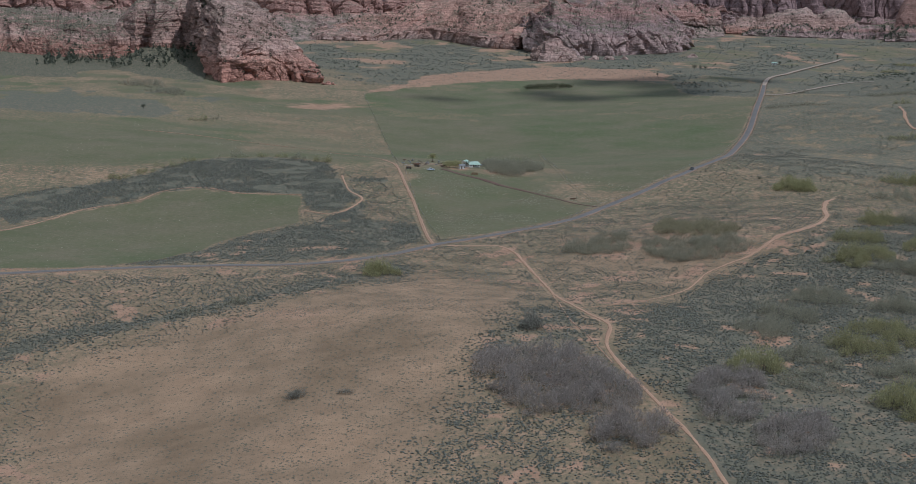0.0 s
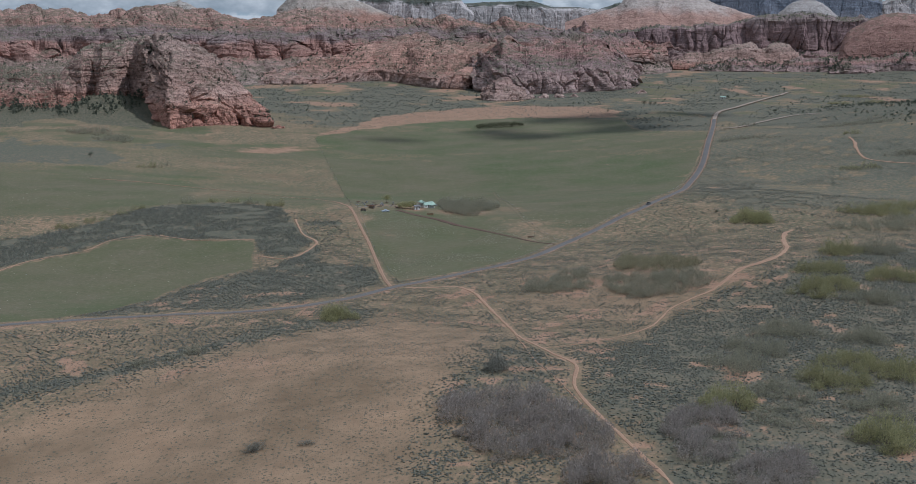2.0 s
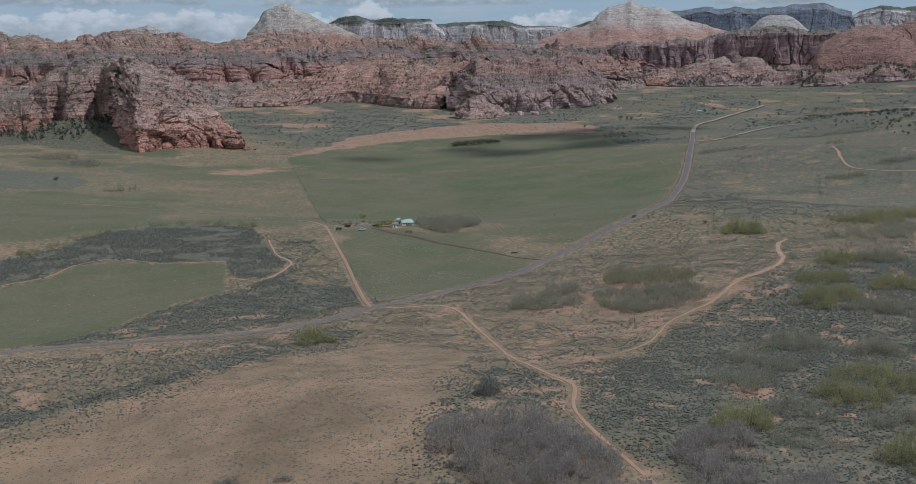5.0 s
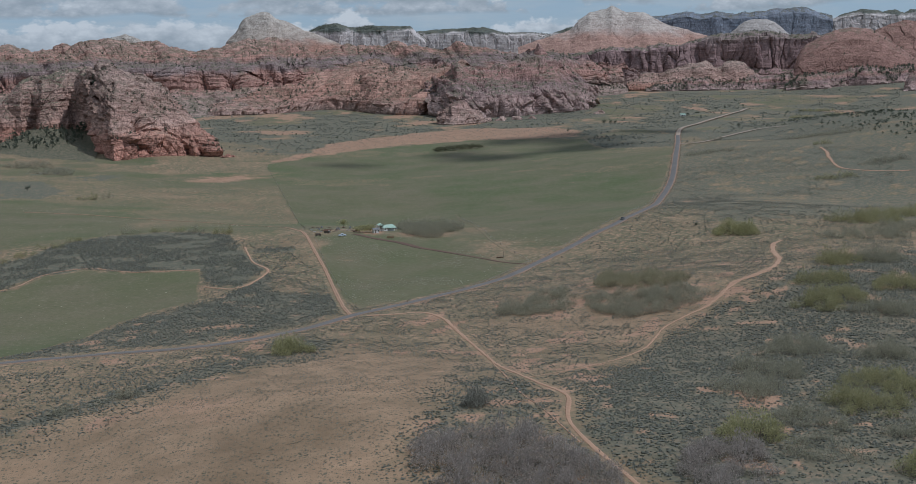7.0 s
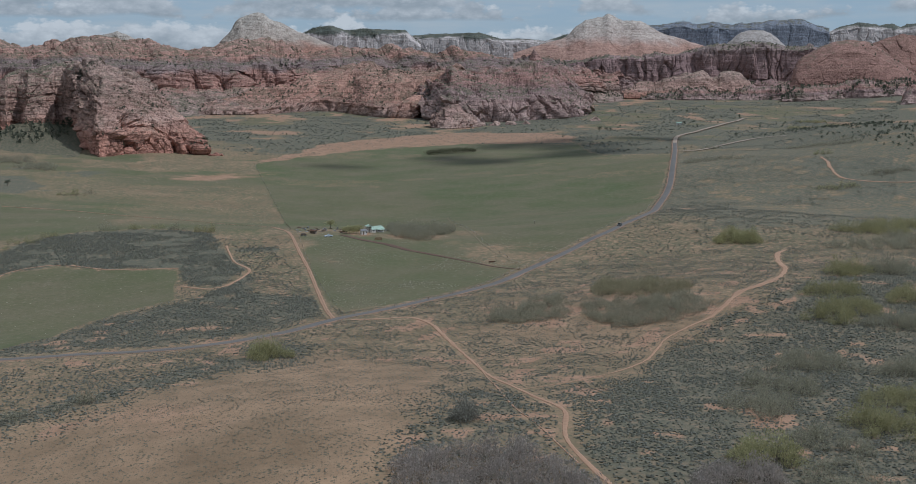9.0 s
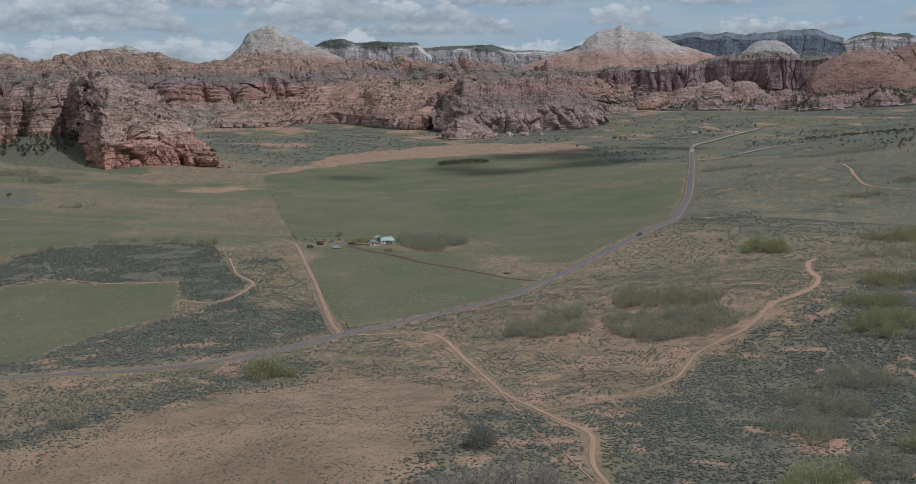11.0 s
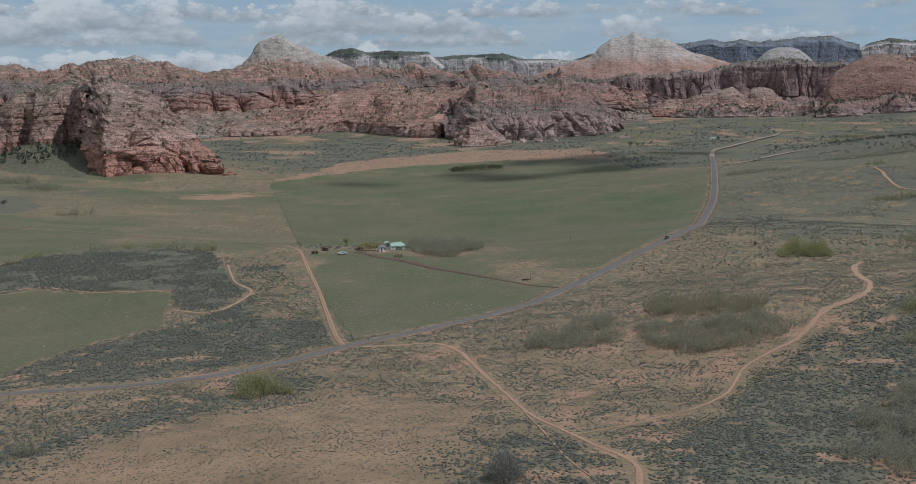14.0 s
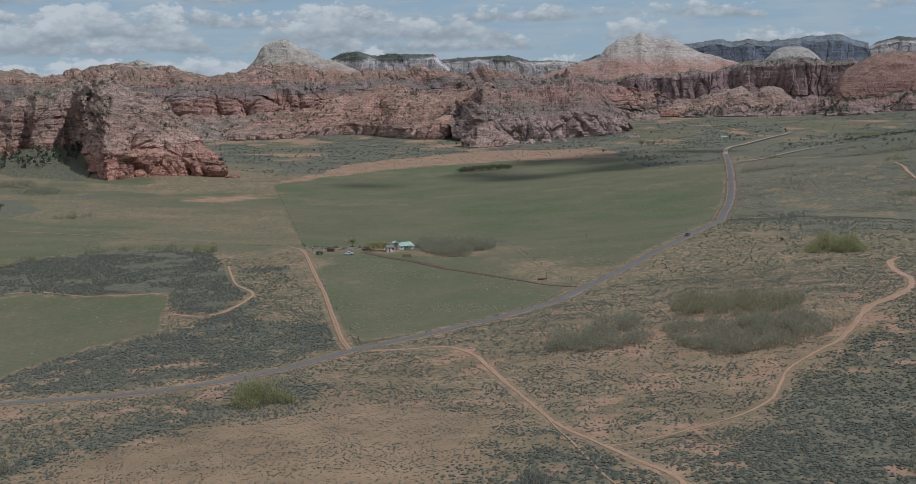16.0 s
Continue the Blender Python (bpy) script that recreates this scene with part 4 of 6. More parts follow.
massif("canyon_wall", [(-1040, 2670, -1300, 3350, 150), (-740, 2660, -960, 3350, 155), (-540, 2650, -728, 3350, 159), (-400, 2650, -592, 3350, 164), (-262, 2661, -393, 3350, 164), (-215, 2680, -340, 3350, 152),
                       (-175, 2680, -262, 3350, 158), (-150, 2690, -225, 3350, 171), (-60, 2800, -93, 3350, 167), (20, 2890, -30, 3350, 145), (120, 2940, 90, 3350, 140), (270, 2970, 239, 3350, 152),
                       (400, 3000, 376, 3350, 138), (520, 3040, 517, 3350, 121), (600, 3080, 569, 3350, 121), (660, 3140, 640, 3350, 112), (760, 3280, 761, 3380, 66)],
       MAT_CANYON, "long banded red sandstone canyon wall with scrub on its benches", "cliff", TIERED, WALLS, 23, 1.25, 1.2, 0.7, 0.7, 9.0, 10.0, 0.15, 1.5, pillars=55)
massif("red_pinnacle", [(520, 3260, 524, 3330, 112), (532, 3255, 534, 3330, 134), (541, 3255, 541, 3332, 152), (550, 3258, 551, 3332, 142), (566, 3265, 566, 3332, 118)],
       MAT_DUSKY, "dark red sandstone tooth on the canyon rim", "pinnacle", STEEP, CAPPED, 27, 0.6, 1.0, 0.8, 0.8, 7.0, 1.0, spurs=0.2)
massif("slickrock_slope", [(-235, 2690, -240, 2790, 16), (-153, 2690, -145, 2850, 39), (-99, 2713, -87, 2900, 58), (-50, 2780, -40, 2960, 76), (-4, 2820, 23, 3000, 90), (39, 2800, 80, 3000, 103), (71, 2720, 129, 2960, 108),
                           (112, 2609, 169, 2900, 96), (142, 2570, 208, 2850, 94), (178, 2550, 252, 2800, 96), (209, 2600, 299, 2800, 96)],
       MAT_SLABS, "tilted orange slickrock slabs sloping to the valley", "rock slope", SLABBY, CAPPED, 17, 1.0, 0.9, 0.8, 0.8, 6.0, 4.0, -0.5, pillars=34)
massif("sandstone_ridge", [(190, 2600, 226, 2760, 70), (212, 2500, 246, 2710, 87), (236, 2420, 271, 2700, 104), (276, 2392, 316, 2720, 92), (320, 2408, 365, 2760, 94), (372, 2442, 419, 2800, 102), (404, 2473, 461, 2820, 109),
                           (434, 2495, 492, 2820, 108), (462, 2520, 512, 2800, 84), (484, 2548, 528, 2760, 56), (508, 2585, 540, 2690, 32), (536, 2640, 540, 2656, 0.5)],
       MAT_DUSKY, "craggy dusky red sandstone ridge above the valley", "ridge", RIDGED, FACE, 13, 0.9, 1.1, 1.5, 1.1, 6.0, 4.0, 0.45, aspect=1.3, pillars=30)
massif("sandstone_crag", [(186, 2245, 189, 2262, 12), (193, 2200, 200, 2240, 24), (206, 2172, 216, 2245, 34), (227, 2176, 236, 2250, 35), (247, 2196, 251, 2245, 22), (268, 2232, 262, 2255, 10)],
       MAT_PALECRAG, "weathered pale sandstone crag in front of the ridge", "crag", KNOBBY, FACE, 19, 0.5, 1.2, 1.7, 1.0, 4.5, 2.0, aspect=1.5, pillars=14)
massif("back_ridge", [(600, 3040, 535, 3150, 104), (640, 3100, 575, 3200, 112), (666, 3283, 659, 3350, 102), (738, 3409, 766, 3500, 98), (807, 3509, 840, 3580, 79), (880, 3580, 900, 3640, 59), (945, 3620, 951, 3660, 41), (990, 3640, 990, 3680, 32)],
       MAT_DUSKY, "dusky red sandstone ridge end behind the crags", "ridge", SLABBY, FACE, 29, 1.0, 1.0, 1.4, 1.1, 7.0, 5.0, 0.7, pillars=36)
massif("white_dome", [(-310, 4340, -335, 4600, 186), (-282, 4340, -297, 4600, 224), (-267, 4340, -281, 4600, 247), (-253, 4340, -265, 4600, 266), (-227, 4340, -237, 4600, 280), (-197, 4340, -205, 4600, 287), (-175, 4340, -182, 4600, 283),
                      (-157, 4340, -163, 4600, 264), (-127, 4340, -132, 4600, 256), (-98, 4340, -101, 4600, 239), (-72, 4340, -74, 4600, 223), (-16, 4340, -16, 4600, 205), (30, 4340, 32, 4600, 183), (80, 4340, 84, 4600, 160)],
       MAT_PALE, "pale sandstone dome rising over red slopes", "dome", ROUND, CAPPED, 33, 1.0, 0.35, 0.35, 0.5, 12.0, 1.5, spurs=0.35)
massif("white_knoll", [(-620, 3480, -640, 3600, 158), (-575, 3480, -595, 3600, 173), (-538, 3480, -556, 3600, 191), (-509, 3480, -526, 3600, 194), (-489, 3480, -506, 3600, 188), (-455, 3480, -471, 3600, 166)],
       MAT_PALE, "pale sandstone knoll behind the red cliffs", "dome", ROUND, CAPPED, 37, 0.8, 0.6, 0.5, 0.7, 8.0, 2.0, spurs=0.4)
massif("flat_mesa", [(-120, 4750, -124, 4850, 186), (-83, 4750, -84, 4850, 203), (-54, 4750, -54, 4850, 219), (-26, 4750, -25, 4850, 236), (7, 4750, 9, 4850, 247), (48, 4750, 50, 4850, 249), (88, 4750, 92, 4850, 237), (207, 4750, 213, 4850, 238),
                     (290, 4750, 298, 4850, 242), (314, 4750, 320, 4850, 241), (332, 4750, 340, 4850, 218), (368, 4750, 376, 4850, 186)],
       MAT_MESA, "flat-topped pale cliff mesa with dark woods on top", "mesa", SHEER, CAPPED, 43, 1.3, 0.25, 0.55, 0.35, 16.0, 1.5, pitch=1.9, aspect=4.0, spurs=0.35)
massif("low_mesa", [(260, 4820, 266, 4920, 218), (441, 4820, 451, 4920, 225), (546, 4820, 559, 4920, 232), (610, 4820, 624, 4920, 227), (657, 4820, 671, 4920, 213), (776, 4820, 793, 4920, 207), (833, 4820, 851, 4920, 202), (891, 4820, 910, 4920, 220),
                    (951, 4820, 971, 4920, 228), (1060, 4820, 1082, 4920, 216)],
       MAT_MESA, "far pale mesa with a dark wooded top", "mesa", SHEER, CAPPED, 47, 1.3, 0.25, 0.5, 0.35, 16.0, 1.5, pitch=1.9, aspect=4.0, spurs=0.35)
massif("white_peak", [(613, 4150, 664, 4480, 151), (668, 4150, 723, 4480, 175), (741, 4150, 802, 4480, 193), (781, 4150, 846, 4480, 204), (814, 4150, 882, 4480, 239), (842, 4150, 912, 4480, 262), (899, 4150, 973, 4480, 273),
                      (916, 4150, 992, 4480, 285), (939, 4150, 1017, 4480, 272), (962, 4150, 1041, 4480, 259), (1021, 4150, 1105, 4480, 262), (1050, 4150, 1137, 4480, 244), (1080, 4150, 1169, 4480, 228), (1117, 4150, 1209, 4480, 212),
                      (1177, 4150, 1274, 4480, 195), (1250, 4150, 1352, 4480, 177), (1353, 4150, 1464, 4480, 156)],
       MAT_PEAK, "pale sandstone peak above smooth red slopes", "peak", ROUND, CAPPED, 53, 1.3, 0.25, 0.28, 0.45, 12.0, 1.5, spurs=0.35)
massif("dark_cliff", [(760, 4060, 778, 4150, 118), (859, 4060, 879, 4150, 136), (922, 4070, 943, 4150, 139), (945, 4100, 960, 4160, 138), (975, 4100, 990, 4160, 136), (994, 4055, 1017, 4150, 134), (1085, 4070, 1110, 4150, 146),
                      (1125, 4055, 1150, 4150, 156), (1176, 4090, 1202, 4160, 166), (1268, 4050, 1296, 4150, 176), (1330, 4090, 1360, 4160, 174), (1400, 4050, 1430, 4150, 175), (1526, 4060, 1559, 4150, 173), (1700, 4060, 1740, 4150, 162)],
       MAT_WALL, "dusky red-brown sandstone cliff wall, darkened for shade in its colour", "cliff", SHEER, (("talus_slope", -1.0), ("cliff_face", 0.2), ("rim", 0.9)), 63, 1.5, 0.6, 1.4, 0.7, 12.0, 2.5, aspect=3.5, spurs=0.6, pillars=60)
massif("red_knoll", [(790, 3390, 815, 3500, 36), (831, 3390, 859, 3500, 62), (868, 3390, 898, 3500, 56), (917, 3390, 947, 3500, 71), (953, 3390, 985, 3500, 79), (992, 3390, 1025, 3500, 92), (1050, 3390, 1085, 3500, 90), (1095, 3390, 1132, 3500, 80),
                     (1126, 3390, 1163, 3500, 62), (1175, 3390, 1215, 3500, 36)],
       MAT_RED, "low orange-red sandstone knoll below the cliff", "knoll", KNOBBY, CAPPED, 73, 0.9, 0.9, 1.0, 1.0, 6.0, 4.0)
massif("slickrock_dome", [(1204, 3310, 1249, 3420, 82), (1217, 3305, 1261, 3420, 113), (1233, 3305, 1277, 3420, 130), (1257, 3305, 1302, 3420, 142), (1288, 3305, 1333, 3420, 161), (1326, 3305, 1371, 3420, 173), (1357, 3305, 1404, 3420, 177),
                          (1411, 3305, 1459, 3420, 172), (1445, 3305, 1496, 3420, 154), (1490, 3305, 1543, 3420, 125), (1537, 3310, 1595, 3420, 86), (1590, 3320, 1660, 3420, 46)],
       MAT_SLICK, "rounded red slickrock dome with a shaded overhang", "dome", SMOOTH, CAPPED, 83, 1.6, 0.35, 0.26, 0.35, 12.0, 1.0, spurs=0.12)
massif("dome_ledge", [(1150, 3210, 1180, 3300, 22), (1188, 3200, 1224, 3310, 52), (1249, 3195, 1287, 3310, 59), (1300, 3215, 1340, 3315, 62), (1325, 3235, 1365, 3315, 64), (1352, 3190, 1400, 3310, 64), (1401, 3195, 1443, 3310, 64), (1462, 3200, 1507, 3310, 66), (1560, 3220, 1610, 3320, 58)],
       MAT_DUSKY, "broken sandstone ledges below the slickrock dome", "ledge", STEEP, FACE, 87, 0.9, 1.2, 1.2, 1.0, 7.0, 3.0, pillars=30)
massif("low_ledge", [(820, 3330, 836, 3390, 26), (938, 3320, 956, 3385, 43), (1012, 3320, 1031, 3385, 47), (1071, 3320, 1091, 3385, 49), (1146, 3310, 1167, 3380, 50), (1206, 3290, 1228, 3360, 46), (1270, 3230, 1292, 3300, 30)],
       MAT_DUSKY, "low broken sandstone ledge with scrub", "ledge", KNOBBY, FACE, 93, 0.8, 1.2, 1.1, 1.1, 6.0, 4.0)
massif("shady_cliff", [(1304, 2880, 1330, 2950, 4), (1318, 2880, 1345, 2950, 29), (1329, 2880, 1355, 2950, 48), (1341, 2880, 1366, 2950, 59), (1374, 2880, 1399, 2950, 64), (1458, 2880, 1484, 2950, 73), (1700, 2900, 1740, 2960, 80)],
       MAT_DUSKY, "dark sandstone cliff closing the valley's east side", "cliff", STEEP, FACE, 97, 0.9, 1.0, 1.1, 1.0, 7.0, 3.0)
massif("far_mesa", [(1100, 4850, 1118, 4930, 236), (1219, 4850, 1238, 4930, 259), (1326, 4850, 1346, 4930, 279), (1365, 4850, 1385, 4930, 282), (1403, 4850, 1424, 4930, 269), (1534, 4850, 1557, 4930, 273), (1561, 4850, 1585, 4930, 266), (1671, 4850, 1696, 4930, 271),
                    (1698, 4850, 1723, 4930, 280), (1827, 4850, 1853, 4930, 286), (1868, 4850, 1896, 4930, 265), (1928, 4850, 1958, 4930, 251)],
       MAT_BLUE, "far flat-topped wooded mesa with distance haze put into its colour", "mesa", SHEER, CAPPED, 103, 1.6, 0.15, 0.35, 0.3, 16.0, 1.0, pitch=1.9, aspect=4.0, spurs=0.5)
massif("east_mesa", [(1915, 4850, 1945, 4930, 247), (1965, 4850, 1995, 4930, 265), (2020, 4850, 2051, 4930, 277), (2044, 4850, 2074, 4930, 283), (2067, 4850, 2098, 4930, 275), (2127, 4850, 2160, 4930, 267), (2179, 4850, 2211, 4930, 273), (2216, 4850, 2250, 4930, 258),
                     (2244, 4850, 2278, 4930, 270), (2420, 4850, 2456, 4930, 272)],
       MAT_MESA, "far pale grey mesa of eroded cliffs", "mesa", SHEER, CAPPED, 107, 1.3, 0.3, 0.9, 0.4, 16.0, 2.0, pitch=1.9, aspect=3.0, spurs=0.7)
massif("pale_dome", [(1420, 4580, 1456, 4700, 170), (1465, 4580, 1503, 4700, 207), (1495, 4580, 1533, 4700, 230), (1529, 4580, 1568, 4700, 240), (1576, 4580, 1616, 4700, 242), (1606, 4580, 1648, 4700, 230), (1632, 4580, 1675, 4700, 207), (1680, 4580, 1722, 4700, 170)],
       MAT_CREAM, "cream slickrock dome before the far mesa", "dome", SMOOTH, CAPPED, 113, 1.4, 0.2, 0.3, 0.3, 12.0, 1.0, spurs=0.15)
massif("east_slope", [(1790, 4180, 1838, 4300, 176), (1857, 4180, 1906, 4300, 204), (1917, 4180, 1967, 4300, 219), (1974, 4180, 2025, 4300, 213), (2150, 4180, 2205, 4300, 204)],
       MAT_SLICK, "smooth red slope beyond the slickrock dome", "rock slope", SLABBY, CAPPED, 117, 1.4, 0.4, 0.4, 0.5, 12.0, 2.0, spurs=0.3)


# ---- plants ----
def part(name, me, parent, label=""):
    ob = new(name, me)
    ob.parent = parent
    return tagged(ob, label)


def blob_base(rng, faces=1, squash=0.75):
    """A lumpy low bush, open below, about one metre across."""
    bm = bmesh.new()
    bmesh.ops.create_icosphere(bm, subdivisions=faces, radius=0.5)
    bmesh.ops.delete(bm, geom=[v for v in bm.verts if v.co.z < -0.3], context="VERTS")
    for v in bm.verts:
        v.co *= 1 + rng.uniform(-0.28, 0.28)
        v.co.z = v.co.z * squash + 0.12
    bm.verts.index_update()
    out = (np.array([v.co[:] for v in bm.verts]), np.array([[v.index for v in f.verts] for f in bm.faces]))
    bm.free()
    return out


def tuft_base(rng, sides=6):
    """A small rough bush for the middle distance: a skirt of leaves drawn up to a crooked top."""
    v = [np.array([rng.uniform(-0.15, 0.15), rng.uniform(-0.15, 0.15), rng.uniform(0.5, 0.68)])]
    for k in range(sides):
        t, r = 2 * math.pi * (k + rng.uniform(-0.3, 0.3)) / sides, 0.5 * rng.uniform(0.75, 1.2)
        v.append(np.array([r * math.cos(t), r * math.sin(t), rng.uniform(-0.05, 0.32)]))
    return np.array(v), np.array([[0, 1 + k, 1 + (k + 1) % sides] for k in range(sides)])


def spray_base(rng, count, low, high, spread, length, width, lean=0.5):
    """Many slender blades that fan up and out: bare twigs or leaf sprays."""
    v, f = [], []
    for k in range(count):
        ang, rad = rng.uniform(0, 2 * math.pi), spread * math.sqrt(rng.uniform(0, 1))
        z = rng.uniform(low, high) * (1 - 0.45 * (rad / spread) ** 2)
        c = np.array([rad * math.cos(ang), rad * math.sin(ang), z])
        d = np.array([math.cos(ang) * lean * rng.uniform(0, 1.6) + rng.uniform(-0.4, 0.4), math.sin(ang) * lean * rng.uniform(0, 1.6) + rng.uniform(-0.4, 0.4), rng.uniform(-0.1, 0.9)])
        d /= np.linalg.norm(d)
        s = np.cross(d, rng.normal(size=3))
        s /= np.linalg.norm(s) + 1e-6
        ln, wd = length * rng.uniform(0.6, 1.3), width * rng.uniform(0.6, 1.4)
        i = len(v)
        v += [c - s * wd / 2, c + s * wd / 2, c + d * ln + s * wd * 0.2]
        f.append([i, i + 1, i + 2])
    return np.array(v), np.array(f)


def strewn(name, bases, places, sizes, turns, material, rng, tall=None):
    """One joined mesh of many small plants."""
    vs, fs, at = [], [], 0
    pick = rng.integers(0, len(bases), len(places))
    tall = sizes if tall is None else tall
    for b, (v, f) in enumerate(bases):
        m = pick == b
        if not m.any():
            continue
        c, s = np.cos(turns[m])[:, None], np.sin(turns[m])[:, None]
        k = sizes[m][:, None]
        x = (v[None, :, 0] * c - v[None, :, 1] * s) * k + places[m, 0:1]
        y = (v[None, :, 0] * s + v[None, :, 1] * c) * k + places[m, 1:2]
        z = v[None, :, 2] * tall[m][:, None] + places[m, 2:3]
        n = m.sum()
        vs.append(np.stack([x, y, z], -1).reshape(-1, 3))
        fs.append((f[None] + (at + np.arange(n) * len(v))[:, None, None]).reshape(-1, 3))
        at += n * len(v)
    return mesh_of(name, np.vstack(vs), np.vstack(fs), material, False)


def leaf_material(name, stops, rough=0.85):
    m, n, l, bsdf = node_mat(name, rough)
    geo = n.new("ShaderNodeNewGeometry")
    wide = tex_noise(n, l, 0.05, 3)
    f = math_of(n, l, "ADD", math_of(n, l, "MULTIPLY", geo.outputs["Random Per Island"], 0.6), math_of(n, l, "MULTIPLY", wide, 0.4))
    col = ramp_of(n, l, f, stops)
    fine = tex_noise(n, l, 4.0, 3, 0.7)
    col = mix_of(n, l, 0.6, col, ramp_of(n, l, fine, [(0.3, (0.65, 0.65, 0.65)), (0.7, (1.2, 1.2, 1.2))]), "MULTIPLY")
    l.new(col, bsdf.inputs["Base Color"])
    thin = n.new("ShaderNodeBsdfTranslucent")
    l.new(col, thin.inputs[0])
    both = n.new("ShaderNodeMixShader")
    both.inputs[0].default_value = 0.5
    l.new(bsdf.outputs[0], both.inputs[1])
    l.new(thin.outputs[0], both.inputs[2])
    l.new(both.outputs[0], n["Material Output"].inputs[0])
    return m


MAT_SAGE = leaf_material("sagebrush", [(0.15, (0.138, 0.139, 0.113)), (0.38, (0.192, 0.194, 0.162)), (0.55, (0.242, 0.243, 0.207)), (0.70, (0.205, 0.206, 0.156)), (0.85, (0.250, 0.238, 0.188))])
MAT_TWIG = leaf_material("bare_oak_twigs", [(0.1, (0.285, 0.245, 0.215)), (0.5, (0.385, 0.338, 0.302)), (0.9, (0.48, 0.428, 0.38))])
MAT_TWIG_GREEN = leaf_material("budding_oak_twigs", [(0.1, (0.255, 0.240, 0.172)), (0.5, (0.350, 0.332, 0.242)), (0.9, (0.435, 0.410, 0.312))])
MAT_BUD = leaf_material("budding_oak_leaves", [(0.1, (0.25, 0.236, 0.122)), (0.5, (0.355, 0.337, 0.178)), (0.9, (0.45, 0.412, 0.235))])
MAT_OLIVE = leaf_material("olive_oak_twigs", [(0.1, (0.235, 0.215, 0.135)), (0.5, (0.33, 0.305, 0.195)), (0.9, (0.42, 0.385, 0.26))])
MAT_BUSH = leaf_material("dark_bush_leaves", [(0.1, (0.20, 0.195, 0.165)), (0.5, (0.27, 0.262, 0.222)), (0.9, (0.34, 0.328, 0.278))])
MAT_LEAF = leaf_material("fresh_oak_leaves", [(0.1, (0.265, 0.258, 0.130)), (0.5, (0.385, 0.368, 0.190)), (0.9, (0.49, 0.455, 0.255))])
MAT_DARKLEAF = leaf_material("juniper_needles", [(0.1, (0.085, 0.096, 0.072)), (0.5, (0.118, 0.130, 0.097)), (0.9, (0.150, 0.160, 0.120))])
MAT_GROVE = leaf_material("olive_grove_leaves", [(0.1, (0.12, 0.122, 0.075)), (0.5, (0.17, 0.170, 0.105)), (0.9, (0.22, 0.215, 0.135))])
MAT_BARK = gravel_material("grey_bark", (0.09, 0.075, 0.06), (0.16, 0.14, 0.12), 3.0)
RNG = np.random.default_rng(7)


def near_lines(x, y, gap):
    keep = np.ones(len(x), bool)
    for line, w in ((ROAD, 5.0), (TRAIL, 1.9), (EAST_TRAIL, 1.7), (WEST_TRACK, 2.4), (BRANCH, 4.2), (DRIVE, 2.8), (HILL_PATH, 1.4)):
        keep &= line_dist(x, y, line)[0] > w + gap
    return keep


def throw(n, y0, y1, wide=0.40, rng=RNG):
    """Random places in the part of the valley between two distances."""
    y = np.sqrt(rng.uniform(y0 * y0, y1 * y1, n))
    x = (rng.uniform(-wide, wide, n)) * y + 0.03 * y
    return x, y


